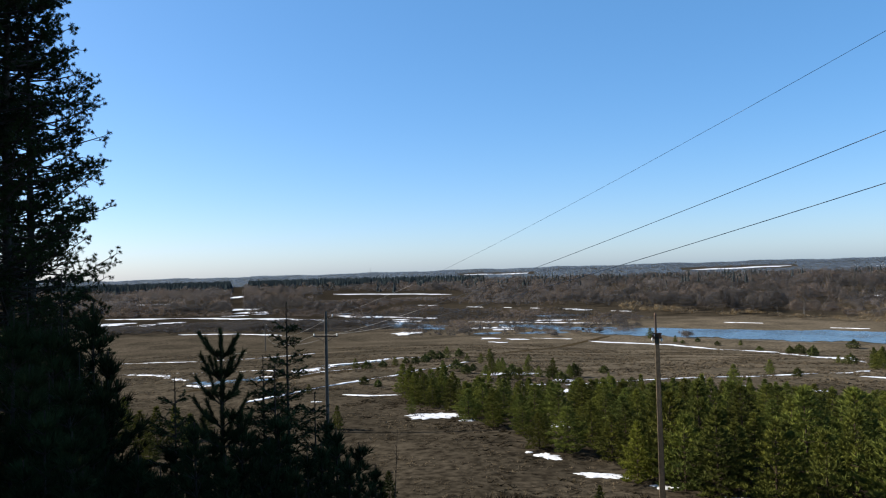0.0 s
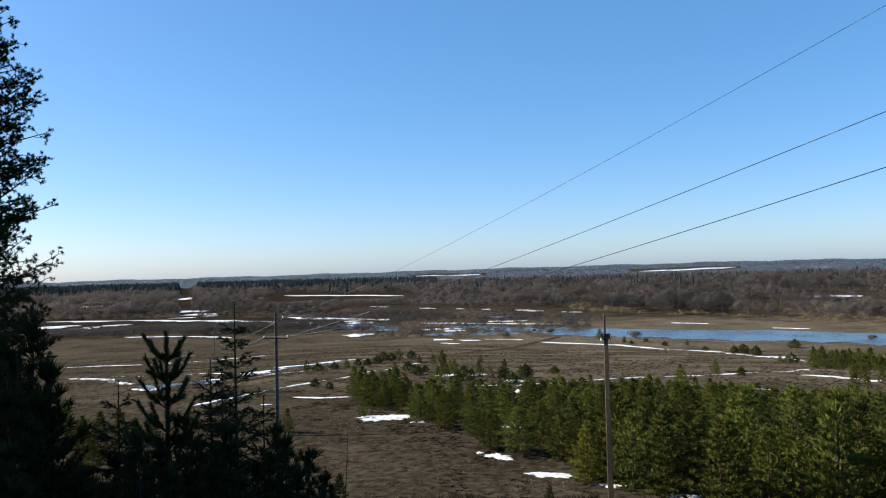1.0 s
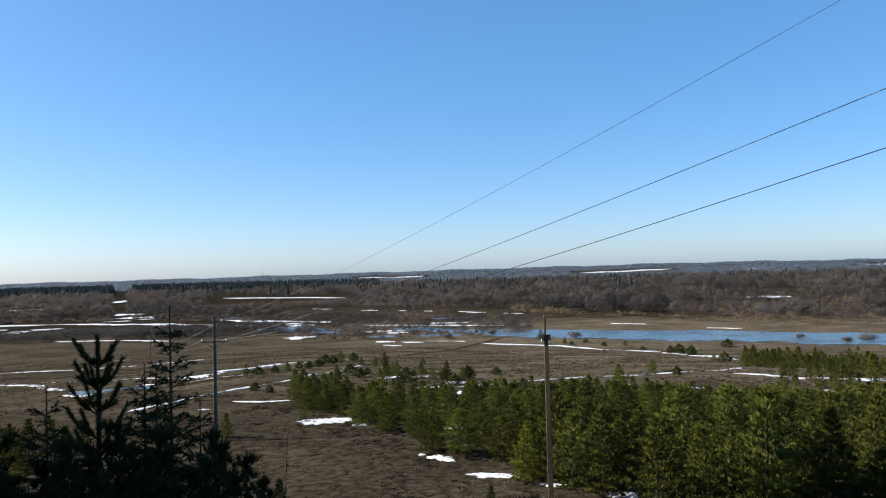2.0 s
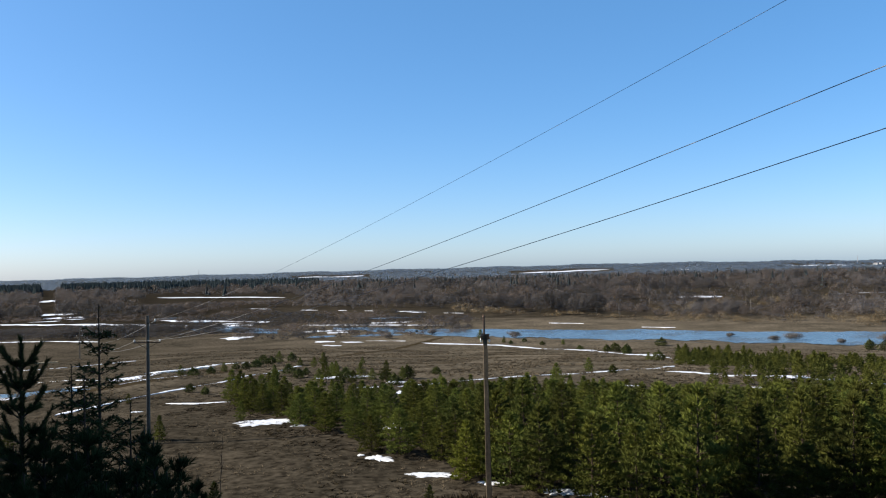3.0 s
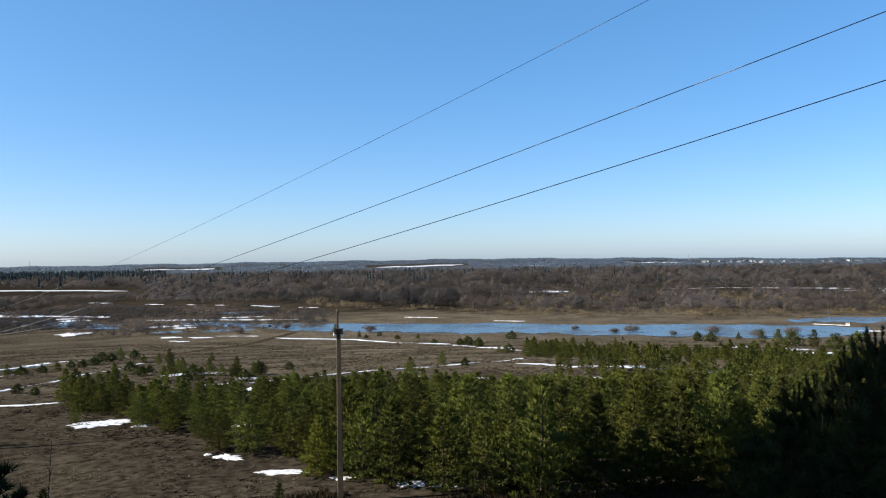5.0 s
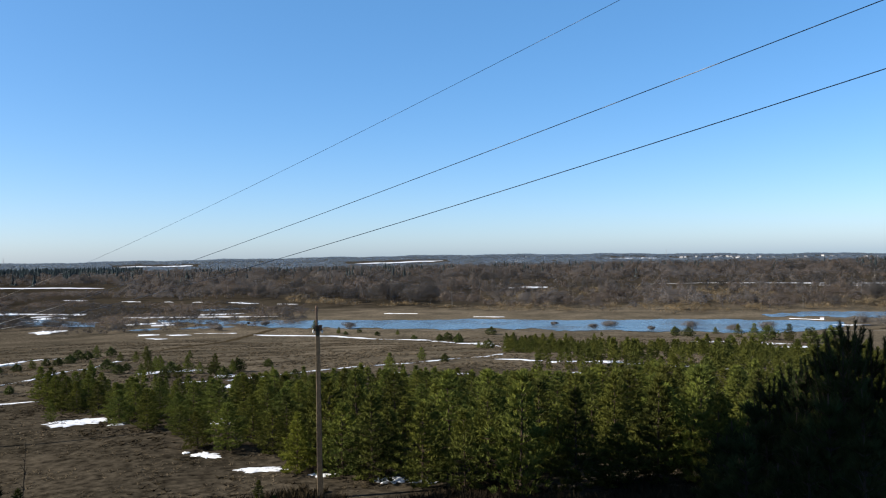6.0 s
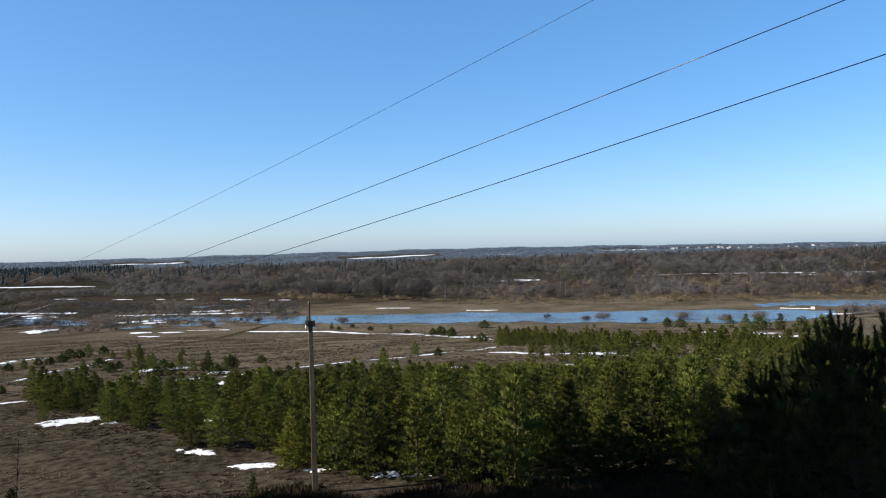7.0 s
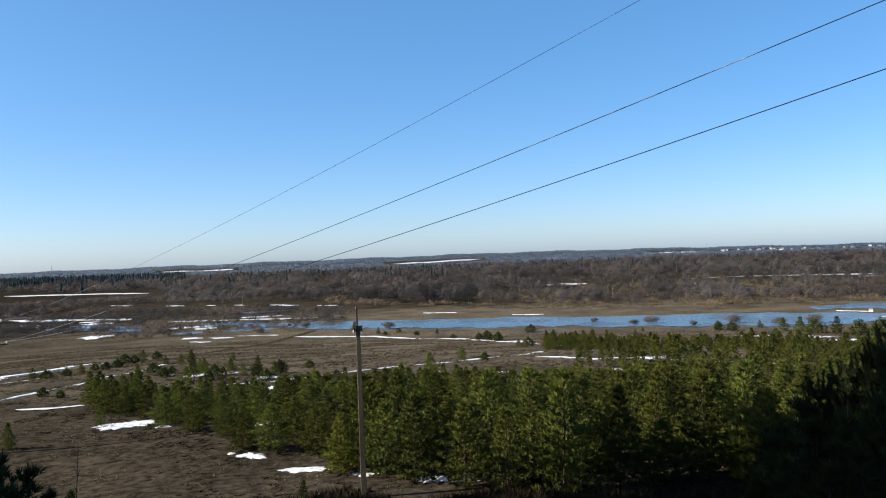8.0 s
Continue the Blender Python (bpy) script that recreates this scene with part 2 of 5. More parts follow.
bearings = np.concatenate([np.arange(-180, -48, 4), np.arange(-48, 72, 0.4), np.arange(72, 180.1, 4)])
ranges = np.concatenate([[0.01, 0.7], np.geomspace(1.4, 4950, 190)])


def land(B, R):
    x, y = polar(B, R)
    return x, y, ground(x, y)


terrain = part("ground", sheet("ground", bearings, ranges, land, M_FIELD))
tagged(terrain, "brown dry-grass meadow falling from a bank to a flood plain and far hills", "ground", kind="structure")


# ---- snow, water and tracks lying on the land ----
def ribbon(name, pts, width, mat, label, category, lift=0.05, seed=0, ragged=0.5, gaps=0.0, kind=""):
    """A strip of uneven width along polar points (bearing, range) laid on the ground."""
    rng = np.random.default_rng(seed)
    p = np.array([polar(b, r) for b, r in pts])
    seg = np.concatenate([[0], np.cumsum(np.linalg.norm(np.diff(p, axis=0), axis=1))])
    n = int(max(12, min(260, seg[-1] / (width * 0.5))))
    s = np.linspace(0, seg[-1], n)
    x, y = np.interp(s, seg, p[:, 0]), np.interp(s, seg, p[:, 1])
    tx, ty = np.gradient(x), np.gradient(y)
    ln = np.hypot(tx, ty)
    nx, ny = -ty / ln, tx / ln
    def wob(f):
        a = rng.normal(size=n + 8)
        k = np.ones(f) / f
        return np.convolve(a, k, "same")[:n] * math.sqrt(f)
    end = np.minimum(1, np.minimum(np.arange(n), np.arange(n)[::-1]) / 2.5 + 0.05)
    wl = width * 0.5 * np.clip(1 + ragged * wob(4) * 0.6 + ragged * wob(1) * 0.25, 0.06, 3) * end
    wr = width * 0.5 * np.clip(1 + ragged * wob(4) * 0.6 + ragged * wob(1) * 0.25, 0.06, 3) * end
    if gaps:
        cut = np.clip((wob(5) * 0.5 + 1.2 - gaps * 2), 0.02, 1)
        wl, wr = wl * cut, wr * cut
    rows = []
    for k in (-1, -0.75, 0, 0.75, 1):
        w = np.where(k < 0, wl, wr) * k
        px, py = x + nx * w, y + ny * w
        rows.append(np.stack([px, py, ground(px, py) + (lift if abs(k) < 0.9 else -0.02)], 1))
    v = np.stack(rows, 1).reshape(-1, 3)
    i = (np.arange(n - 1)[:, None] * 5 + np.arange(4)[None]).ravel()
    ob = part(name, mesh_from(name, v, np.stack([i, i + 5, i + 6, i + 1], 1), mat, True))
    return tagged(ob, label, category, kind=kind)


def patch(name, b, r, wide, deep, mat, label, category, lift=0.06, seed=0, kind=""):
    """A blotch with a ragged rim: wide across the line of sight, deep along it, in metres."""
    rng = np.random.default_rng(seed)
    n, rings = 96, 6
    a = np.linspace(0, 2 * np.pi, n, endpoint=False)
    rim = 1 + sum(rng.normal() * 0.34 / k ** 0.82 * np.cos(k * a + rng.uniform(0, 6.3)) for k in range(2, 24))
    rim = np.clip(rim, 0.15, 1.75)
    cx, cy = polar(b, r)
    c, s = math.cos(radians(b)), math.sin(radians(b))
    v = []
    for j in range(rings + 1):
        q = j / rings
        u, w = np.cos(a) * rim * q * wide / 2, np.sin(a) * rim * q * deep / 2
        x, y = cx + u * c + w * s, cy - u * s + w * c
        z = ground(x, y) + (lift * (1 - q ** 4) - 0.02 * q ** 4)
        v.append(np.stack([x, y, z], 1))
    v = np.concatenate(v)
    f = []
    for j in range(rings):
        i = np.arange(n)
        k = (i + 1) % n
        f.append(np.stack([j * n + i, (j + 1) * n + i, (j + 1) * n + k, j * n + k], 1))
    ob = part(name, mesh_from(name, v, np.concatenate(f), mat, True))
    return tagged(ob, label, category, kind=kind)


SNOW = "thin patch of old white snow melting on brown grass"
STRIP = "long narrow strip of old snow along a field track"
k = 0
for b, r, w, d in [(-0.9, 65.0, 4.6, 4.2), (1.5, 61.5, 1.3, 1.2), (7.3, 48.7, 1.5, 1.5), (5.9, 49.6, 0.4, 0.5), (11.0, 44.6, 2.9, 1.2), (15.4, 42.7, 1.5, 0.7),
                   (20.4, 41.0, 2.0, 1.4), (23.0, 40.5, 1.8, 0.9), (8.4, 58.0, 1.6, 3.0), (5.7, 108.0, 4.0, 4.0), (8.6, 98.0, 4.0, 4.0), (3.8, 107.0, 4.0, 4.0),
                   (6.8, 91.0, 3.0, 3.0), (9.0, 82.0, 3.0, 3.0), (20.7, 90.8, 2.6, 2.0), (25.2, 87.5, 2.6, 1.6), (-9.5, 79.0, 1.0, 1.0), (-14.3, 655, 26, 34), (-13.7, 590, 34, 22), (-14.9, 548, 16, 10), (-13.2, 562, 12, 12), (-14.7, 1090, 40, 80), (29.3, 114.0, 5.0, 4.0),
                   (30.7, 111.0, 3.0, 3.0), (33.0, 106.0, 4.5, 3.0), (36.0, 105.0, 5.2, 6.0), (38.6, 102.0, 4.0, 3.0), (34.3, 86.0, 3.0, 2.0), (37.8, 86.0, 2.6, 1.6),
                   (41.0, 101.0, 4.0, 3.0), (43.4, 98.0, 4.0, 2.5), (43.4, 222.0, 12.0, 12.0), (46.7, 216.0, 12.0, 14.0), (49.5, 162.0, 7.0, 8.0), (47.4, 193.0, 12.0, 14.0), (50.5, 200.0, 11.0, 9.0)]:
    k += 1
    patch("snow_patch", b, r, w, d, M_SNOW, SNOW, "snow", seed=k)
for pts, w, rag, gap in [
    ([(-14.5, 82), (-12.7, 85.3), (-10.1, 91.4), (-7.8, 96.7), (-4.1, 111.4), (-1.6, 122.3), (1.7, 147.9)], 0.95, 0.5, 0.1),
    ([(-7.6, 85.4), (-5.5, 83.5), (-3.3, 82.2)], 0.7, 0.7, 0.1),
    ([(-22.6, 168), (-19.9, 146), (-18.4, 124)], 1.5, 0.7, 0.0),
    ([(-18.5, 112), (-17.4, 108), (-16.6, 110)], 2.2, 0.9, 0.1),
    ([(-13.9, 125), (-12.5, 120)], 2.0, 0.9, 0.2),
    ([(-22.8, 227), (-17.6, 211), (-15.0, 210), (-12.6, 214), (-9.5, 224)], 1.3, 0.6, 0.15),
    ([(-22.8, 173), (-17.7, 156), (-11.8, 138)], 0.9, 0.6, 0.15),
    ([(-18.9, 383), (-14.9, 368), (-11.8, 348)], 2.6, 0.9, 0.3),
    ([(10.4, 277), (15.9, 264.4), (22.6, 236.6), (27.3, 191), (28.9, 176), (29.9, 155)], 2.8, 0.5, 0.0),
    ([(8.5, 90), (11.1, 93.2), (15.8, 98.7), (20.3, 105.9), (24.6, 114), (28.6, 128)], 1.5, 0.6, 0.15),
    ([(25.5, 200), (27, 204), (28.5, 196)], 4.0, 0.6, 0.1),
    ([(-11.2, 131), (-9.2, 143), (-7.4, 159), (-4.1, 176), (-1.5, 184)], 3.5, 0.9, 0.15),
    ([(-10.6, 118), (-8.2, 128), (-6.2, 138)], 2.0, 0.9, 0.2),
    ([(2.7, 299), (4.1, 291)], 7.0, 1.0, 0.2),
    ([(4.5, 290), (6.2, 284)], 7.0, 1.0, 0.2),
    ([(6.4, 292), (9.3, 286)], 4.5, 1.0, 0.35),
    ([(3.2, 272), (4.6, 268)], 4.0, 1.0, 0.3),
    ([(-8.1, 1085), (-4, 1000), (0.6, 900)], 24.0, 0.6, 0.0),
    ([(-23.6, 575), (-17.6, 535), (-12.6, 486), (-9.3, 462), (-6.1, 420), (-3.2, 395)], 10.0, 0.9, 0.2),
    ([(-8.0, 500), (-4.5, 470), (-1.5, 440)], 10.0, 0.8, 0.3),
    ([(1.8, 398), (6.4, 383), (12.2, 366)], 6.0, 1.0, 0.45),
    ([(8.7, 507), (10.8, 486)], 16.0, 0.6, 0.1),
    ([(-1.9, 626), (-0.4, 602)], 5.0, 1.0, 0.3),
    ([(1.7, 569), (2.9, 556)], 5.0, 1.0, 0.3),
    ([(4.4, 543), (5.0, 538)], 4.0, 1.0, 0.3),
    ([(6.3, 527), (7.0, 521)], 4.0, 1.0, 0.3),
    ([(12.1, 473), (13.6, 465)], 3.0, 1.0, 0.4),
    ([(19.8, 366), (22.3, 360)], 1.6, 0.9, 0.3),
    ([(26.4, 335), (28.7, 332)], 1.6, 0.8, 0.2),
    ([(48.2, 326), (50.4, 322)], 3.0, 1.0, 0.35),
    ([(50.8, 300), (53.0, 304)], 3.0, 1.0, 0.35),
    ([(29.0, 660), (31.8, 640)], 30.0, 0.6, 0.0),
    ([(38.5, 690), (42.5, 712), (47, 705), (56, 695)], 15.0, 1.0, 0.5),
    ([(49.5, 655), (57, 650)], 10.0, 1.0, 0.5),
    ([(-23.5, 900), (-19.0, 880)], 22.0, 0.8, 0.2),
]:
    k += 1
    ribbon("snow_strip", pts, w, M_SNOW, STRIP, "snow", lift=0.06 if pts[0][1] < 300 else 0.15, seed=k, ragged=rag, gaps=gap)
for pts, w in [([(1.5, 3300), (4, 3250), (6.3, 3350)], 130), ([(17.7, 3100), (21, 3150), (24.2, 3300)], 130), ([(27, 3000), (31, 3050)], 60), ([(36, 3300), (40, 3400)], 150)]:
    k += 1
    ribbon("snow_field", pts, w, M_SNOW, "snow-covered open field on a far wooded hillside", "snow", lift=0.6, seed=k, ragged=0.4)

WATER = "wide blue river in flood over a brown meadow"


def river(name, top, low, label, seed):
    """Water between two banks, each given as (bearings, ranges)."""
    rng = np.random.default_rng(seed)
    bs = np.linspace(top[0][0], top[0][-1], 140)
    far, near = np.interp(bs, *top), np.interp(bs, *low)
    j = np.convolve(rng.normal(size=148), np.ones(5) / 5, "same")[4:144]
    j2 = np.convolve(rng.normal(size=148), np.ones(5) / 5, "same")[4:144]
    far, near = far + j * 4, near + j2 * 5
    vs = np.linspace(0, 1, 8)
    def fn(U, V):
        i = np.round(U).astype(int)
        x, y = polar(bs[i], near[i] * (1 - V) + far[i] * V)
        return x, y, np.full_like(x, EYE - 25.40) + 0.0 * x
    ob = part(name, sheet(name, np.arange(140), vs, fn, M_WATER))
    return tagged(ob, label, "water", kind="structure")


g = np.random.default_rng(88)
for i in range(7):
    b, r = g.uniform(-6, 9.5), g.uniform(325, 455)
    patch("snow_patch", b, r, g.uniform(6, 22), g.uniform(6, 18), M_SNOW, SNOW, "snow", lift=0.12, seed=700 + i)
for i in range(7):
    patch("snow_patch", g.uniform(-24, -19), g.uniform(470, 530), g.uniform(8, 20), g.uniform(8, 16), M_SNOW, SNOW, "snow", lift=0.12, seed=730 + i)
for i in range(4):
    patch("meltwater_pool", g.uniform(-5, 9), g.uniform(300, 440), g.uniform(10, 26), g.uniform(8, 20), M_WATER, "shallow blue flood pool among bare bushes", "pool", lift=0.1, seed=750 + i)
river("water", ([10.0, 11.7, 21, 33.6, 45.3, 51.5], [338, 343, 325, 313, 318, 312]), ([10.0, 11.7, 21, 33.6, 45.3, 48.8, 51.5], [322, 306, 282, 270, 264, 272, 296]), WATER, 5)
river("water", ([46.5, 49.6, 54, 60], [342, 366, 372, 360]), ([46.5, 47.5, 54, 60], [338, 334, 338, 340]), "pale flood water in front of bare willows", 6)
river("water", ([4, 8, 10.2], [372, 360, 342]), ([4, 8, 10.2], [362, 332, 326]), "shallow flood water among bare bushes", 7)
river("water", ([-9.0, -4, 0], [455, 420, 368]), ([-9.0, -4, 0], [430, 372, 345]), "shallow flood water among bare bushes", 8)
for b, r, w, d in [(-16.5, 114, 7.0, 7.0), (-14.2, 118, 6.0, 8.0), (-5.5, 165, 8.0, 10.0), (-8.0, 152, 7.0, 10.0), (36.2, 104, 3.2, 2.6), (-5.2, 470, 16, 30), (-7.6, 520, 14, 26)]:
    k += 1
    patch("meltwater_pool", b, r, w, d, M_WATER, "small blue pool of meltwater in the brown field", "pool", lift=0.05, seed=k)
ribbon("field_track", [(12.0, 300), (9.4, 265), (6.9, 232.8), (3.7, 193.4), (0.6, 162.7)], 3.0, M_TRACK, "dark muddy track across the dry field", "track", lift=0.04, seed=90, ragged=0.3, kind="structure")
ribbon("field_track", [(-2, 150), (-9, 120), (-13, 112), (-19, 100)], 3.4, M_TRACK, "dark muddy track across the dry field", "track", lift=0.04, seed=91, ragged=0.4, kind="structure")


# ---- foliage helpers ----
def unit(v):
    return v / (np.linalg.norm(v, axis=-1, keepdims=True) + 1e-9)


def needles(rng, P, D, L, n, spread, long, width):
    """n thin triangles round every shoot that starts at P, points along D and is L long."""
    N = len(P)
    P, D, L = np.repeat(P, n, 0), np.repeat(D, n, 0), np.repeat(L, n)[:, None]
    u = np.tile((np.arange(n) + 0.5) / n, N)[:, None]
    base = P + D * L * u
    side = unit(np.cross(D, rng.normal(size=(N * n, 3))))
    way = unit(D + side * spread * rng.uniform(0.6, 1.3, (N * n, 1)))
    tip = base + way * long * rng.uniform(0.75, 1.25, (N * n, 1))
    half = unit(np.cross(way, rng.normal(size=(N * n, 3)))) * width / 2
    v = np.stack([base - half, base + half, tip], 1).reshape(-1, 3)
    return v, np.arange(len(v)).reshape(-1, 3)


def tufts(rng, P, D, N, L, k, spread, width, loose=0.45):
    """Bunches of k leaf-like triangles that start at P, point along D and turn their faces outwards, along N."""
    n = len(P)
    P, D, N, L = np.repeat(P, k, 0), np.repeat(D, k, 0), np.repeat(N, k, 0), np.repeat(L, k)[:, None]
    side = unit(np.cross(D, rng.normal(size=(n * k, 3))))
    way = unit(D + side * spread * rng.uniform(0.25, 1.25, (n * k, 1)))
    tip = P + way * L * rng.uniform(0.7, 1.2, (n * k, 1))
    half = unit(np.cross(unit(N + rng.normal(size=(n * k, 3)) * loose), way)) * width / 2 * rng.uniform(0.7, 1.3, (n * k, 1))
    low = P + way * L * 0.12
    v = np.stack([low - half, low + half, tip], 1).reshape(-1, 3)
    return v, np.arange(len(v)).reshape(-1, 3)


def limbs(A, B, ra, rb, sides=4):
    """Tapered sticks from A to B."""
    N = len(A)
    d = unit(B - A)
    u = unit(np.cross(d, np.where(np.abs(d[:, 2:3]) > 0.9, [[1.0, 0, 0]], [[0, 0, 1.0]])))
    w = np.cross(d, u)
    t = np.arange(sides) * 2 * np.pi / sides
    ring = u[:, None] * np.cos(t)[None, :, None] + w[:, None] * np.sin(t)[None, :, None]
    lo = A[:, None] + ring * np.asarray(ra).reshape(-1, 1, 1)
    hi = B[:, None] + ring * np.asarray(rb).reshape(-1, 1, 1)
    v = np.concatenate([lo, hi], 1).reshape(-1, 3)
    i = np.arange(sides)
    f = np.stack([i, (i + 1) % sides, (i + 1) % sides + sides, i + sides], 1)
    return v, (f[None] + (np.arange(N) * 2 * sides)[:, None, None]).reshape(-1, 4)


def merge(parts):
    vs, fs, k = [], [], 0
    for v, f in parts:
        vs.append(v)
        fs.append(f + k)
        k += len(v)
    return np.concatenate(vs), np.concatenate(fs)


def young_pine(rng, h, lush=1.0, k=5, width=0.055, crown=0.30, low=0.05, size=0.21, step=0.25, spread=0.75):
    """Trunk with limbs, and needles, of a young pine: yearly whorls of rising branches, side twigs with upturned tufts."""
    zs, z = [], h * low
    while z < h * 0.95:
        zs.append(z)
        z += step * h / 4 * rng.uniform(0.8, 1.2)
    A, B, P, D, N, L = [], [], [], [], [], []
    lean = rng.normal(size=2) * 0.015
    lobes = rng.uniform(0, 6.28, 2)
    up = np.array([0, 0, 1.0])
    for z in zs:
        q = z / h
        reach = h * crown * (1 - q) ** 0.9 * min(1.0, 0.72 + 1.7 * (q - low)) * rng.uniform(0.78, 1.2)
        m = rng.integers(6, 9)
        a0 = rng.uniform(0, 6.28)
        for i in range(m):
            a = a0 + i * 6.283 / m + rng.normal() * 0.2
            ln = reach * rng.uniform(0.6, 1.2) * (1 + 0.2 * math.sin(2 * a + lobes[0] + 5 * q))
            root = np.array([lean[0] * z, lean[1] * z, z])
            out = np.array([math.cos(a), math.sin(a), 0])
            across = np.array([-out[1], out[0], 0])
            end = root + out * ln + up * ln * (0.10 + 0.65 * q + rng.normal() * 0.1)
            A.append(root), B.append(end)
            c = max(2, int(lush * ln / 0.075))
            for j in range(c):
                s = 0.25 + 0.75 * ((j + rng.uniform(0.1, 0.9)) / c) ** 0.7
                sd = across * rng.uniform(-1, 1)
                p = root + (end - root) * s + sd * ln * 0.42 * (1.2 - s) + up * rng.uniform(-0.05, 0.10) * ln
                P.append(p), D.append(out * rng.uniform(0.2, 0.8) + sd * 0.5 + up * rng.uniform(0.35, 1.0)), N.append(out * 0.9 + sd * 0.6 + up * (0.45 + 0.5 * q)), L.append(rng.uniform(0.7, 1.3) * size)
            P.append(end - 0.05 * out), D.append(out * 0.4 + up * 0.9), N.append(out + up * 0.4), L.append(rng.uniform(1.0, 1.5) * size)
    stem = np.array([lean[0] * h, lean[1] * h, 0])
    for i in range(8):
        a = rng.uniform(0, 6.28)
        o = np.array([math.cos(a), math.sin(a), 0])
        P.append(stem + up * h * rng.uniform(0.90, 0.95)), D.append(o * 0.35 + up), N.append(o + up * 0.2), L.append(1.5 * size)
    for z in (0.93, 0.96, 0.985):
        P.append(stem + up * (h * z - size)), D.append(up.copy()), N.append(np.array([-1.0, -0.4, 0.3])), L.append(1.5 * size)
    A, B, P, D, N, L = np.array(A), np.array(B), np.array(P), unit(np.array(D)), unit(np.array(N)), np.array(L)
    wood = merge([limbs(np.zeros((1, 3)) - [0, 0, 0.25], (stem + up * h)[None], [0.014 * h], [0.008], 7), limbs(A, B, np.full(len(A), 0.0022 * h), np.full(len(A), 0.003), 3)])
    return wood, tufts(rng, P, D, N, L, k, spread, width)


def candle_pine(rng, h, spread=0.17, dens=560, bushy=1.0, steep=0.0):
    """A vigorous young pine close by: every branch a thick upturned brush of needles."""
    A, B, P, D, L = [], [], [], [], []
    z = 0.25
    while z < h - 0.25:
        q = z / h
        m = rng.integers(4, 7)
        a0 = rng.uniform(0, 6.28)
        for i in range(m):
            a = a0 + i * 6.283 / m + rng.normal() * 0.2
            ln = (0.28 + h * spread * (1 - q) ** 0.8) * rng.uniform(0.75, 1.15)
            out = np.array([math.cos(a), math.sin(a), 0])
            root = np.array([0, 0, z])
            k1 = root + out * ln * (0.55 - 0.15 * steep) + np.array([0, 0, ln * (0.10 + 0.45 * q + 0.1 * steep)])
            k2 = k1 + out * ln * (0.38 - 0.26 * steep) + np.array([0, 0, ln * (0.50 + 0.2 * q + 0.2 * steep)])
            A += [root, k1]
            B += [k1, k2]
            P += [root + (k1 - root) * 0.35, k1]
            D += [k1 - root, k2 - k1]
            L += [np.linalg.norm(k1 - root) * 0.65, np.linalg.norm(k2 - k1)]
            for j in range(int((2 + 3 * (1 - q)) * bushy)):
                s = rng.uniform(0.35, 1)
                p = root + (k1 - root) * s
                sd = np.array([-out[1], out[0], 0]) * rng.choice([-1, 1])
                d = unit(out * 0.5 + sd * rng.uniform(0.4, 1.0) + np.array([0, 0, rng.uniform(0.3, 0.9)]))
                e = p + d * ln * rng.uniform(0.25, 0.45)
                A.append(p), B.append(e), P.append(p), D.append(d), L.append(np.linalg.norm(e - p))
        z += 0.36 * rng.uniform(0.8, 1.2)
    for z in np.arange(h * 0.55, h, 0.3):
        P.append(np.array([0, 0, z])), D.append(np.array([0, 0, 1.0])), L.append(0.3)
    A, B, P, D, L = np.array(A), np.array(B), np.array(P), unit(np.array(D)), np.array(L)
    wood = merge([limbs(np.zeros((1, 3)) - [0, 0, 0.3], np.array([[0, 0, h]]), [0.012 * h], [0.012], 7), limbs(A, B, np.full(len(A), 0.014), np.full(len(A), 0.008), 4)])
    n = 22
    cut = np.maximum(1, np.round(L * dens / n).astype(int))
    idx = np.repeat(np.arange(len(L)), cut)
    part_no = np.concatenate([np.arange(c) for c in cut])
    LL = (L / cut)[idx]
    return wood, needles(rng, P[idx] + D[idx] * (LL * part_no)[:, None], D[idx], LL, n, 0.65, 0.10, 0.012)


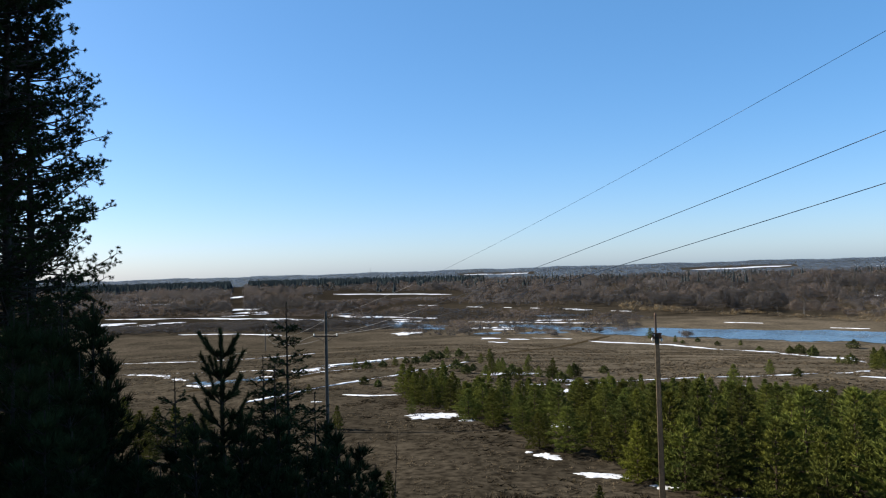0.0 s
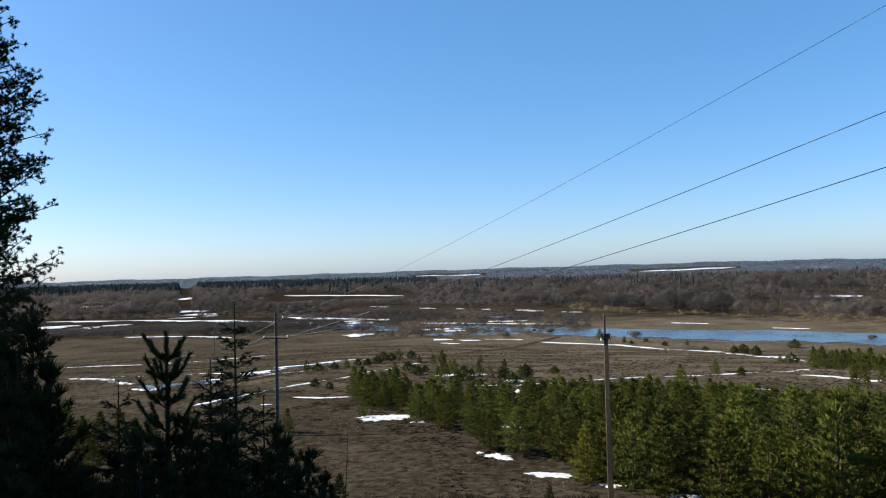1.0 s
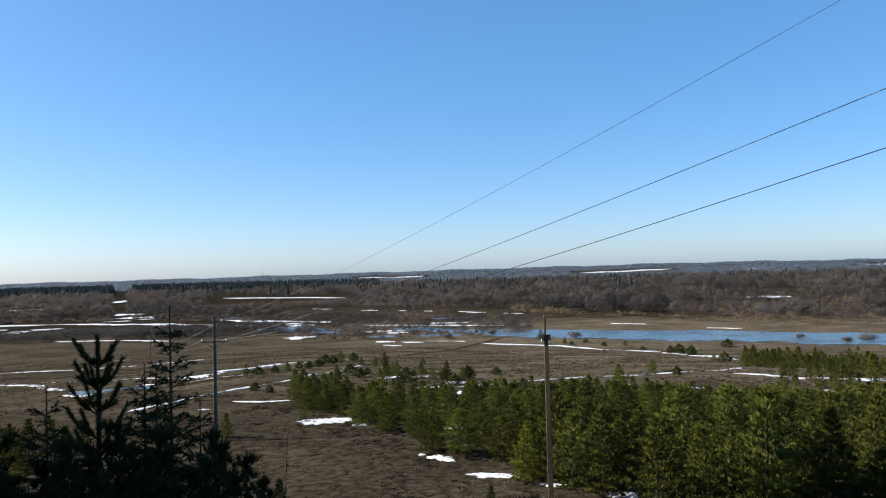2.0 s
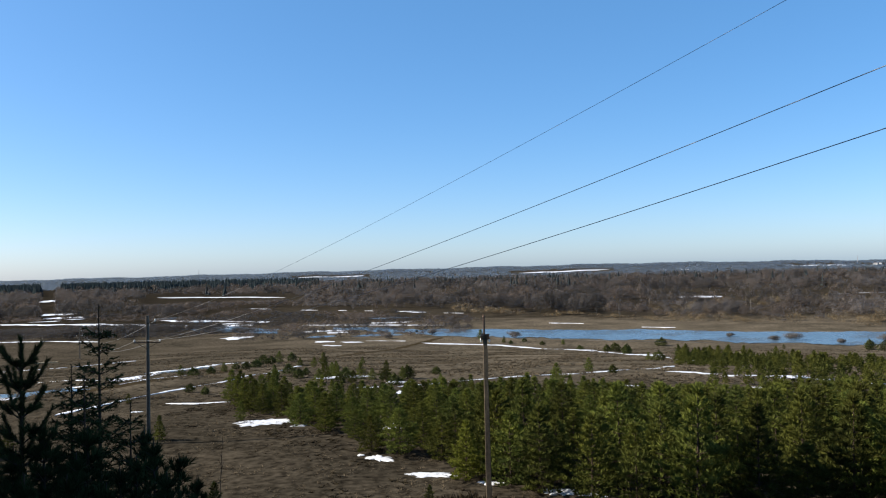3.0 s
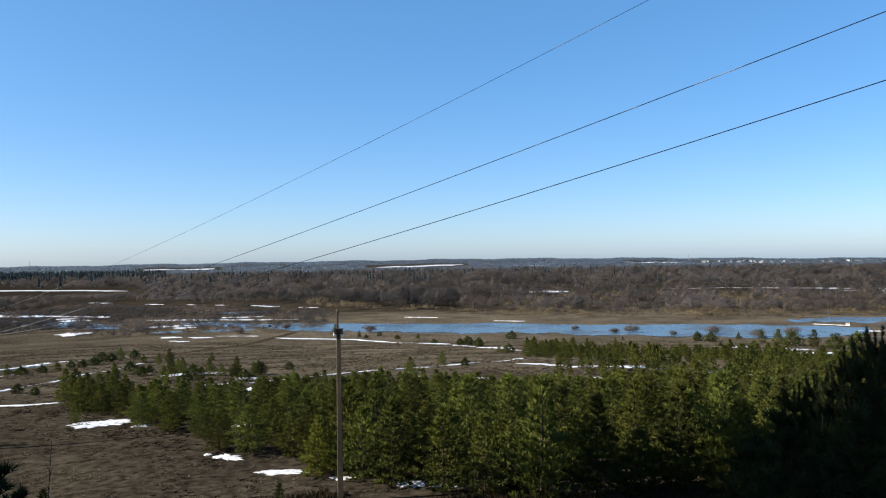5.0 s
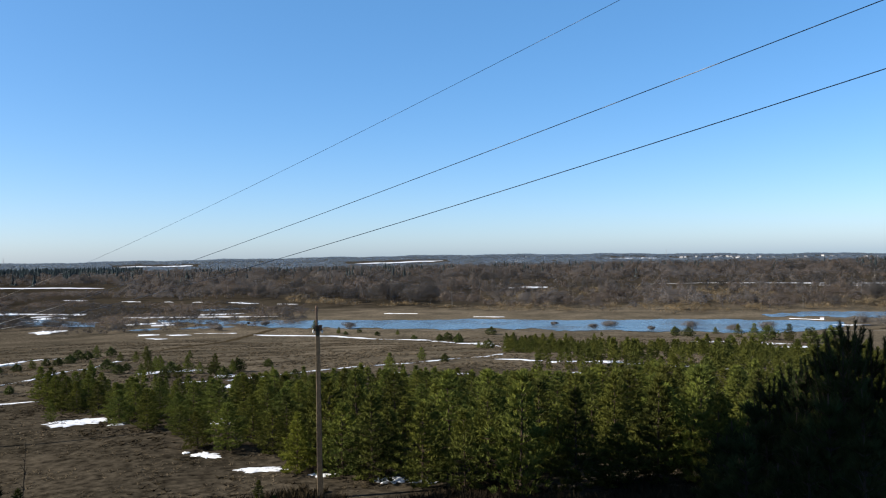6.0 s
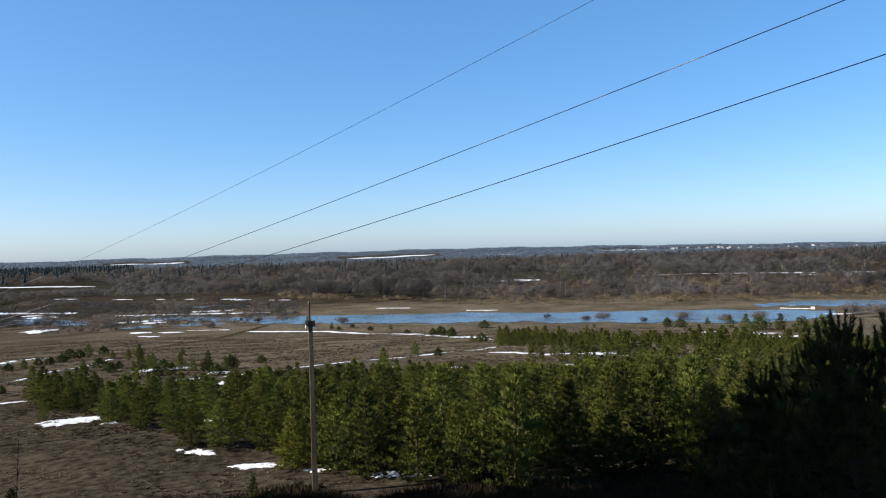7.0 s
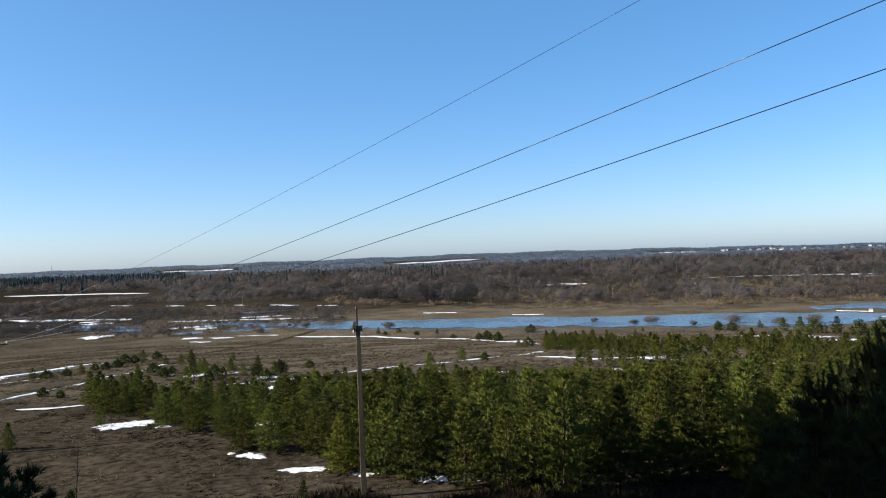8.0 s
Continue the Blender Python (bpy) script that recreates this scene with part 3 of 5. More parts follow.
def spruce(rng, h, n=10, width=0.026, long=0.075, crown=0.2, low=0.05, dense=1.0):
    """Trunk with limbs, and needles, of a narrow spruce: tiers of drooping fans and a bare leader."""
    A, B, P, D, L = [], [], [], [], []
    z = h * low
    while z < h * 0.95:
        q = z / h
        reach = h * crown * (1 - q) ** 1.0 * rng.uniform(0.85, 1.15) + 0.12
        m = rng.integers(5, 8)
        a0 = rng.uniform(0, 6.28)
        for i in range(m):
            a = a0 + i * 6.283 / m + rng.normal() * 0.25
            ln = reach * rng.uniform(0.6, 1.15)
            up = -0.15 + 0.75 * q + rng.normal() * 0.08
            root = np.array([0, 0, z + rng.normal() * 0.05])
            out = np.array([math.cos(a), math.sin(a), 0])
            mid = root + out * ln * 0.6 + np.array([0, 0, ln * up * 0.6])
            end = root + out * ln + np.array([0, 0, ln * (up + 0.12)])
            A += [root, mid]
            B += [mid, end]
            c = max(3, int(dense * ln / 0.06))
            for j in range(c):
                s = 0.15 + 0.85 * (j + rng.uniform(0, 1)) / c
                p = root + (end - root) * s
                sd = np.array([-out[1], out[0], 0]) * (1 if j % 2 else -1)
                P.append(p), D.append(out * 0.7 + sd * rng.uniform(0.4, 0.9) + np.array([0, 0, rng.uniform(-0.25, 0.15)])), L.append((0.12 + 0.3 * ln * (1.1 - s)) * rng.uniform(0.7, 1.2))
            P.append(mid), D.append(end - mid), L.append(np.linalg.norm(end - mid))
        z += 0.33 * rng.uniform(0.75, 1.2) * (0.6 + h / 18)
    P.append(np.array([0, 0, h * 0.93])), D.append(np.array([0, 0, 1.0])), L.append(h * 0.07)
    A, B, P, D, L = np.array(A), np.array(B), np.array(P), unit(np.array(D)), np.array(L)
    wood = merge([limbs(np.zeros((1, 3)) - [0, 0, 0.3], np.array([[0, 0, h]]), [0.011 * h], [0.008], 7), limbs(A, B, np.full(len(A), 0.012), np.full(len(A), 0.006), 4)])
    return wood, needles(rng, P, D, L, n, 0.8, long, width)


def tall_pine(rng, h, clear=0.25, crown=2.5, clumps=215, groups=3, n=17, twigs=14, long=0.085, width=0.019):
    """A tall pine: long bare lower trunk with dead stubs, and needle clumps on crooked limbs."""
    A, B, RA, RB, P, D, L = [], [], [], [], [], [], []
    bend = rng.normal(size=2) * 0.25
    def stem(z):
        s = z / h
        return np.array([bend[0] * math.sin(3 * s), bend[1] * math.sin(2.5 * s), z])
    zs = np.linspace(-0.4, h, 16)
    for a, b in zip(zs[:-1], zs[1:]):
        A.append(stem(a)), B.append(stem(b)), RA.append(0.010 * h * (1 - max(a, 0) / h * 0.92)), RB.append(0.010 * h * (1 - b / h * 0.92))
    for i in range(clumps):
        q = clear + (1 - clear) * ((i + rng.uniform()) / clumps) ** 0.9
        z = q * h * 0.985
        a = rng.uniform(0, 6.28)
        reach = crown * (0.35 + 0.65 * math.sin(math.pi * min(1, (q - clear) / (1 - clear) * 0.85 + 0.22))) * rng.uniform(0.45, 1.1)
        out = np.array([math.cos(a), math.sin(a), 0])
        root = stem(z)
        mid = root + out * reach * 0.55 + np.array([0, 0, reach * rng.uniform(-0.1, 0.2)])
        end = mid + out * reach * 0.45 + np.array([0, 0, reach * rng.uniform(0.05, 0.35)])
        A += [root, mid]
        B += [mid, end]
        RA += [0.035, 0.022]
        RB += [0.022, 0.010]
        for j in range(twigs):
            s = 1 - 0.6 * rng.uniform(0, 1) ** 1.5
            p = (mid + (end - mid) * (s - 0.5) * 2) if s > 0.5 else root + (mid - root) * s * 2
            tw = unit(out * rng.uniform(0.1, 1) + rng.normal(size=3) * 0.55 + np.array([0, 0, 0.35]))
            e = p + tw * rng.uniform(0.12, 0.36)
            A.append(p), B.append(e), RA.append(0.010), RB.append(0.006)
            for g in range(groups):
                P.append(p + (e - p) * rng.uniform(0.5, 1.0)), D.append(tw * 0.7 + rng.normal(size=3) * 0.7 + np.array([0, 0, 0.35])), L.append(rng.uniform(0.04, 0.10))
    for i in range(26):
        z = h * rng.uniform(0.12, clear + 0.2)
        a = rng.uniform(0, 6.28)
        out = np.array([math.cos(a), math.sin(a), rng.uniform(-0.4, 0.2)])
        A.append(stem(z)), B.append(stem(z) + out * rng.uniform(0.5, 1.6)), RA.append(0.02), RB.append(0.006)
    A, B, RA, RB = np.array(A), np.array(B), np.array(RA), np.array(RB)
    big = RA > 0.012
    wood = merge([limbs(A[big], B[big], RA[big], RB[big], 6), limbs(A[~big], B[~big], RA[~big], RB[~big], 3)])
    return wood, needles(rng, np.array(P), unit(np.array(D)), np.array(L), n, 1.5, long, width)


def soup(v):
    """Loose triangles as corners and faces."""
    return v, np.arange(len(v)).reshape(-1, 3)


def bare_tree(rng, h, w, n, size, trunk=True, lumps=5, long=0.11):
    """A leafless crown as a cloud of twig sprays in several lumps, faces outwards, on a thin forked trunk."""
    mid = np.array([0, 0, h * (0.57 if trunk else 0.38)])
    half_size = np.array([w * 0.5, w * 0.5, h * 0.36])
    c = unit(rng.normal(size=(lumps, 3)) * [1, 1, 0.8]) * rng.uniform(0.25, 0.60, (lumps, 1)) * (lumps > 1)
    wide = rng.uniform(0.40, 0.62, lumps) if lumps > 1 else np.array([0.9])
    own = rng.integers(0, lumps, n)
    d = unit(rng.normal(size=(n, 3)))
    q = rng.uniform(0.1, 1, n) ** 0.4
    base = (c[own] + d * (q * wide[own])[:, None]) * half_size + mid
    face = unit(d * 0.6 + c[own] * 0.6 + rng.normal(size=(n, 3)) * 0.25 + [0, 0, 0.15])
    way = unit(d * 0.2 + rng.normal(size=(n, 3)) * 0.35 + [0, 0, 0.8])
    way = unit(way - face * (way * face).sum(1, keepdims=True))
    mult = rng.uniform(0.7, 1.4, n)[:, None] * h * long
    half = np.cross(face, way) * size / 2
    v = np.stack([base - half - way * mult * 0.5, base + half - way * mult * 0.4, base + way * mult], 1).reshape(-1, 3)
    if trunk:
        t = h * 0.012
        sticks = []
        for ax, ay in ((0, 0), (w * 0.22, w * 0.1), (-w * 0.2, w * 0.16), (w * 0.02, -w * 0.24)):
            z0 = -0.05 * h if ax == 0 else 0.25 * h
            sticks += [[-t, 0, z0], [t, 0, z0], [ax, ay, h * 0.85], [0, -t, z0], [0, t, z0], [ax, ay, h * 0.85]]
        v = np.concatenate([v, np.array(sticks)])
    return soup(v)


def far_conifer(rng, h, w, tiers):
    """A spruce seen from far: ragged tiers."""
    v = []
    for i in range(tiers):
        q = i / tiers
        for a in rng.uniform(0, 6.28) + np.arange(5) * 1.2566:
            rr = w * 0.5 * (1.05 - q) * rng.uniform(0.75, 1.2)
            z0 = h * (0.06 + 0.82 * q)
            c, s = math.cos(a), math.sin(a)
            v += [[c * rr - s * rr * 0.55, s * rr + c * rr * 0.55, z0], [c * rr + s * rr * 0.55, s * rr - c * rr * 0.55, z0], [0, 0, z0 + h * (0.9 / tiers + 0.13)]]
    return soup(np.array(v))


def strew(name, templates, xs, ys, scales, mat, label, category, seed, sink=0.0):
    """Many copies of templates (corners and triangles) in one mesh of kind stuff."""
    rng = np.random.default_rng(seed)
    zs = ground(xs, ys) - sink
    which = rng.integers(0, len(templates), len(xs))
    turn = rng.uniform(0, 6.283, len(xs))
    out = []
    for i, (tv, tf) in enumerate(templates):
        m = which == i
        if not m.any():
            continue
        c, s, k = np.cos(turn[m])[:, None], np.sin(turn[m])[:, None], scales[m][:, None]
        kz = k * rng.uniform(0.85, 1.2, k.shape)
        x = (tv[None, :, 0] * c - tv[None, :, 1] * s) * k + xs[m][:, None]
        y = (tv[None, :, 0] * s + tv[None, :, 1] * c) * k + ys[m][:, None]
        z = tv[None, :, 2] * kz + zs[m][:, None]
        f = tf[None] + (np.arange(m.sum()) * len(tv))[:, None, None]
        out.append((np.stack([x, y, z], -1).reshape(-1, 3), f.reshape(-1, 3)))
    ob = part(name, mesh_from(name, *merge(out), mat, True))
    return tagged(ob, label, category, kind="stuff")


def spots(seed, b0, b1, r0, r1, count):
    """Random places in a sector, even over its area."""
    rng = np.random.default_rng(seed)
    b = rng.uniform(b0, b1, count)
    r = np.sqrt(rng.uniform(r0 * r0, r1 * r1, count))
    return b, r, rng


def swell(x, y, size, seed):
    """Smooth unevenness over the land, about -1.5 to 1.5, with lumps of that size in metres."""
    g = np.random.default_rng(seed)
    out = 0.0
    for _ in range(6):
        a, f, p = g.uniform(0, 6.283), 6.283 / size * g.uniform(0.35, 0.8), g.uniform(0, 6.283)
        out = out + np.sin((x * math.cos(a) + y * math.sin(a)) * f + p)
    return out / 1.73


# ---- far woods ----
_r = np.random.default_rng(11)
BARE_NEAR = [bare_tree(_r, 1, w, 170, 0.080, True, 6) for w in (0.8, 0.95, 1.05, 1.2, 1.3, 0.9)]
BARE_MID = [bare_tree(_r, 1, w, 60, 0.135, True, 4) for w in (0.9, 1.0, 1.1, 1.25, 0.85, 1.15)]
BARE_FAR = [bare_tree(_r, 1, 1.1, 18, 0.24, False, 2) for _ in range(5)]
BUSHES = [bare_tree(_r, 1, 1.5, 80, 0.13, False, 5) for _ in range(5)]
CONIFERS = [far_conifer(_r, 1, 0.42, 5) for _ in range(4)]
CONIFERS_FAR = [far_conifer(_r, 1, 0.55, 3) for _ in range(4)]
HILL_TREES = [bare_tree(_r, 1, 2.2, 10, 0.7, False, 1, 0.2) for _ in range(4)]
FRONT_B = [-28, -23.4, -19.5, -15.7, -11.2, -7.7, -6, -1.9, 1.7, 8.8, 13.6, 15.2, 24, 29, 41, 52, 66]
FRONT_R = [622, 596, 562, 536, 500, 480, 520, 632, 578, 508, 472, 446, 392, 366, 345, 380, 380]


def clearing(b, r):
    """Open strips in the woods: the frozen river, snow fields, the cut line."""
    snow_right = (b > 28) & (r > 560) & (r < 735 + 25 * np.sin(b)) & (np.sin(b * 7.1 + r * 0.05) < 0.75)
    snow_left = (b > -9) & (b < 1.5) & (r > 760) & (r < 1110 - 20 * (b + 8))
    cut = (np.abs(b + 14.9) < 0.5) | ((b > -15.4) & (b < -12.8) & (r < 690) & (np.sin(b * 9 + r * 0.11) > -0.5))
    strip = (b > 8) & (b < 11.2) & (r > 465) & (r < 520)
    return snow_right | snow_left | cut | strip


def woods(b, r, g, templates, low, high, label, seed):
    """Bare woods of three kinds of tree that grow in drifts: grey, brown and dark crowns."""
    x, y = polar(b, r)
    lift = np.clip(1 + 0.28 * swell(x, y, 34, seed) + 0.16 * swell(x, y, 90, seed + 1), 0.5, 1.5)
    h = g.uniform(low, high, len(b)) * lift
    # heights capped by sight line so the open snow field shows from the camera
    h = np.where((b > -9.5) & (b < 2) & (r < 800), np.minimum(h, np.maximum(25.5 - 0.0290 * r, 2.0) * g.uniform(0.75, 1.05, len(b))), h)
    sort = swell(x, y, 60, seed + 2) + swell(x, y, 210, seed + 3) * 0.8 + g.normal(size=len(b)) * 0.35
    for m, mat in ((sort < -0.55, M_BUSH), ((sort >= -0.55) & (sort < 0.75), M_ALDER), (sort >= 0.75, M_TWIG)):
        if m.any():
            strew("bare_woods", templates, x[m], y[m], h[m], mat, label, "woods", seed)


def thinned(b, r, g, seed, size, bar):
    """Keeps places where the woods stand thick."""
    x, y = polar(b, r)
    return swell(x, y, size, seed) + g.normal(size=len(b)) * 0.4 > bar


b, r, g = spots(21, -28, 66, 340, 720, 9500)
keep = (r > np.interp(b, FRONT_B, FRONT_R) + g.uniform(0, 25, len(b))) & ~clearing(b, r) & thinned(b, r, g, 71, 45, -1.0) & ~((b > 27) & (r < 600) & (g.uniform(0, 1, len(b)) < 0.6))
b, r = b[keep], r[keep]
edge_row = r < np.interp(b, FRONT_B, FRONT_R) + 75
woods(b[edge_row], r[edge_row], g, BARE_NEAR, 4.2, 9.6, "grey-brown leafless alder woods along the flooded river", 31)
woods(b[~edge_row], r[~edge_row], g, BARE_MID, 4.2, 9.6, "grey-brown leafless alder woods behind the river edge", 130)
b, r, g = spots(22, -28, 66, 700, 1300, 9000)
keep = ~clearing(b, r) & thinned(b, r, g, 72, 80, -0.9)
woods(b[keep], r[keep], g, BARE_MID, 7.5, 12.5, "grey-brown leafless woods on the flood plain", 132)
b, r, g = spots(23, -28, 66, 1250, 2350, 10000)
keep = ~clearing(b, r) & thinned(b, r, g, 73, 150, -0.9)
woods(b[keep], r[keep], g, BARE_FAR, 9, 15, "distant grey-brown leafless woods", 133)
b, r, g = spots(60, 2, 60, 380, 900, 150)
keep = (r > np.interp(b, FRONT_B, FRONT_R) + 8) & ~clearing(b, r)
b, r = b[keep], r[keep]
x, y = polar(b, r)
strew("birches", [soup(np.concatenate([limb_soup, limb_soup * [0.9, 1.1, 0.95] + [0.06, 0.05, 0]])) for limb_soup in (np.array([[-0.008, 0, 0], [0.008, 0, 0], [0.03, 0.02, 0.9], [0, -0.008, 0], [0, 0.008, 0], [0.03, 0.02, 0.9]]),)], x, y, g.uniform(6.5, 10.5, len(b)), M_BIRCH, "pale birch trunks among the leafless woods", "birches", 61)
# golden willows along the far bank
b, r, g = spots(24, 13, 64, 335, 620, 5200)
edge = np.interp(b, FRONT_B, FRONT_R)
x, y = polar(b, r)
keep = (r > edge - 6) & ((r < edge + 24) | ((b > 27) & ~clearing(b, r))) & (swell(x, y, 22, 74) > -0.8)
b, r, x, y = b[keep], r[keep], x[keep], y[keep]
h = g.uniform(2.4, 5.0, len(b)) * np.clip(1 + 0.35 * swell(x, y, 18, 75), 0.5, 1.6)
dull = (r > np.interp(b, FRONT_B, FRONT_R) + 15) & (swell(x, y, 50, 76) > -0.1)
strew("willow_scrub", BUSHES, x[~dull], y[~dull], h[~dull], M_WILLOW, "golden-brown bare willow scrub on the far bank", "scrub", 34)
strew("willow_scrub", BUSHES, x[dull], y[dull], h[dull], M_ALDER, "brown bare scrub behind the golden willows", "scrub", 134)
# dark scrub between the field and the frozen river
b, r, g = spots(25, -28, 1, 345, 560, 4600)
lo, hi = np.interp(b, [-28, -12, 0], [412, 358, 316]), np.interp(b, [-28, -12, -4, 0], [560, 470, 385, 335])
keep = (r > lo) & (r < hi)
b, r = b[keep], r[keep]
x, y = polar(b, r)
strew("willow_scrub", BUSHES, x, y, np.clip(np.minimum(g.uniform(2.8, 5.6, len(b)) * np.clip(1 + 0.3 * swell(x, y, 25, 77), 0.5, 1.5), (25.5 - r * 0.0515) * g.uniform(0.85, 1.25, len(b))), 0.6, 9), M_BUSH, "dark bare willow scrub beside the field", "scrub", 35)
b, r, g = spots(26, -3, 14, 305, 430, 560)
x, y = polar(b, r)
m = swell(x, y, 40, 78) > 0
strew("willow_scrub", BUSHES, x[m], y[m], g.uniform(2.0, 4.8, m.sum()), M_BUSH, "bare grey bushes standing in flood water and snow", "scrub", 36)
strew("willow_scrub", BUSHES, x[~m], y[~m], g.uniform(2.0, 4.8, (~m).sum()), M_ALDER, "bare brown bushes standing in flood water and snow", "scrub", 136)
b, r, g = spots(63, -28, -5, 470, 680, 2600)
edge = np.interp(b, FRONT_B, FRONT_R)
keep = (r > edge - 4) & (r < edge + 60) & ~clearing(b, r)
x, y = polar(b[keep], r[keep])
strew("willow_scrub", BUSHES, x, y, g.uniform(2.0, 4.4, keep.sum()) * np.clip(1 + 0.35 * swell(x, y, 30, 83), 0.5, 1.5), M_ALDER, "brown bare scrub behind the frozen river", "scrub", 139)
b, r, g = spots(62, -8, 15, 385, 620, 3000)
x, y = polar(b, r)
keep = (r < np.interp(b, FRONT_B, FRONT_R) - 6) & (r > np.interp(b, [-8, -5.2, -2.1, 1.9, 5.2, 12.4, 15], [470, 432, 392, 408, 390, 380, 385])) & (swell(x, y, 45, 80) > -0.25)
b, r, x, y = b[keep], r[keep], x[keep], y[keep]
h = g.uniform(1.2, 3.4, len(b)) * np.clip(1 + 0.4 * swell(x, y, 24, 81), 0.4, 1.6) * np.interp(b, [-4, 6, 15], [1.25, 0.9, 0.6])
m = swell(x, y, 70, 82) > 0.1
strew("willow_scrub", BUSHES, x[m], y[m], h[m], M_BUSH, "low dark scrub between snow strips on the flood plain", "scrub", 137)
strew("willow_scrub", BUSHES, x[~m], y[~m], h[~m], M_ALDER, "low brown scrub between snow strips on the flood plain", "scrub", 138)
# conifers: dark blocks beyond the meadow and single ones among the bare trees
b, r, g = spots(27, -30, 3, 1400, 2300, 6500)
keep = (np.abs(b + 14.7) > 0.6) & (g.uniform(0, 1, len(b)) < np.interp(b, [-12, -4, 3], [1, 0.5, 0.15]))
b, r = b[keep], r[keep]
x, y = polar(b, r)
strew("conifer_woods", CONIFERS_FAR, x, y, g.uniform(15, 18.5, len(b)), M_CONIFER, "dark distant pine and spruce woods", "woods", 37)
b, r, g = spots(28, -6, 66, 850, 1900, 1500)
keep = ~clearing(b, r) & (g.uniform(0, 1, len(b)) < np.interp(b, [-6, 22, 30, 66], [1, 0.9, 0.3, 0.25])) & thinned(b, r, g, 79, 120, -0.2)
b, r = b[keep], r[keep]
x, y = polar(b, r)
strew("conifer_woods", CONIFERS, x, y, g.uniform(9, 17, len(b)), M_CONIFER, "dark spruces scattered among bare trees", "woods", 38)
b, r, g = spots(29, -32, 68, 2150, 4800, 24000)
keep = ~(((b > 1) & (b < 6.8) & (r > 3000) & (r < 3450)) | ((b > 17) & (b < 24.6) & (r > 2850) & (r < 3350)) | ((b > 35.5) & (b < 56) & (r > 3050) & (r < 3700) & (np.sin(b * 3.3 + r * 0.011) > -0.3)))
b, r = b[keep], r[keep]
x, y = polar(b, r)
strew("hill_woods", HILL_TREES, x, y, g.uniform(9, 13, len(b)), M_HILL_HAZE, "far wooded hills coloured pale and bluish for haze", "woods", 39)


# ---- single things ----
def tree_thing(name, wood, leaf, mats, label, category, group="", at=None):
    root = new(name, None)
    root.empty_display_size = 0.3
    part("trunk", mesh_from(name + "_trunk", wood[0], wood[1], mats[0], True), root)
    part("crown", mesh_from(name + "_crown", leaf[0], leaf[1], mats[1]), root)
    if at is not None:
        root.matrix_basis = at
    return tagged(root, label, category, group)


def spot(b, r, turn=0.0, size=1.0, sink=0.05):
    x, y = polar(b, r)
    return pose(float(x), float(y), float(ground(x, y)) - sink, 0, 0, turn) @ Matrix.Scale(size, 4)


# ---- plantation of young pines ----
FRONT_PB = [-3, -1, 2.7, 5.2, 9, 11.8, 15.4, 18.6, 23.6, 29.4, 41.4, 60]
FRONT_PR = [82, 69, 58, 52, 48, 46, 43.5, 39.5, 37, 37, 38, 38]
rng = np.random.default_rng(77)
PINES = [young_pine(np.random.default_rng(100 + i), 4.0, crown=0.29 + 0.016 * i, lush=1.05, k=7, width=0.045) for i in range(7)]


def round_pine(rng, h, w):
    """A small open-grown pine, round and dense to the ground."""
    n = 420
    d = unit(rng.normal(size=(n, 3)))
    q = rng.uniform(0.2, 1, n) ** 0.5
    lump = 1 + 0.2 * np.sin(d[:, 0] * 4 + rng.uniform(0, 6)) * np.cos(d[:, 1] * 4 + rng.uniform(0, 6))
    taper = 1 - 0.6 * np.clip(d[:, 2], 0, 1)
    P = d * (q * lump)[:, None] * np.stack([taper * w / 2, taper * w / 2, np.full(n, h * 0.44)], 1) + [0, 0, h * 0.36]
    D = unit(d * 0.6 + rng.normal(size=(n, 3)) * 0.3 + [0, 0, 0.4])
    P = np.concatenate([P, [[0, 0, h * 0.82]]])
    D = np.concatenate([D, [[0, 0, 1.0]]])
    wood = limbs(np.array([[0, 0, -0.2]]), np.array([[0, 0, h * 0.8]]), [0.05], [0.02], 6)
    return wood, tufts(rng, P, D, np.concatenate([d, [[-1.0, 0, 0]]]), np.full(n + 1, 0.46), 4, 0.8, 0.17, 0.35)


BUSHY = [round_pine(np.random.default_rng(150 + i), 4.0, 2.9 + 0.4 * i) for i in range(4)]
protos = []
for i, (wood, leaf) in enumerate(PINES + BUSHY):
    protos.append((mesh_from("pine_trunk", wood[0], wood[1], M_BARK, True), mesh_from("pine_crown", leaf[0], leaf[1], M_NEEDLE if i < 7 else M_NEEDLE_DARK), mesh_from("pine_crown_yellow", leaf[0], leaf[1], M_NEEDLE_YELLOW) if i == 2 else None))


def plant_pine(b, r, h, kind, turn, label, group, yellow=False, wide=1.0):
    t, c, yel = protos[kind]
    root = new("young_pine", None)
    root.empty_display_size = 0.3
    part("trunk", t, root)
    part("crown", yel if yellow else c, root)
    root.matrix_basis = spot(b, r, turn, h / 4.0) @ Matrix.Diagonal((wide, wide, 1, 1))
    return tagged(root, label, "pine tree", group)


taken = []
def free(x, y, d):
    for px, py in taken:
        if (px - x) ** 2 + (py - y) ** 2 < d * d:
            return False
    taken.append((x, y))
    return True


near_pines = []
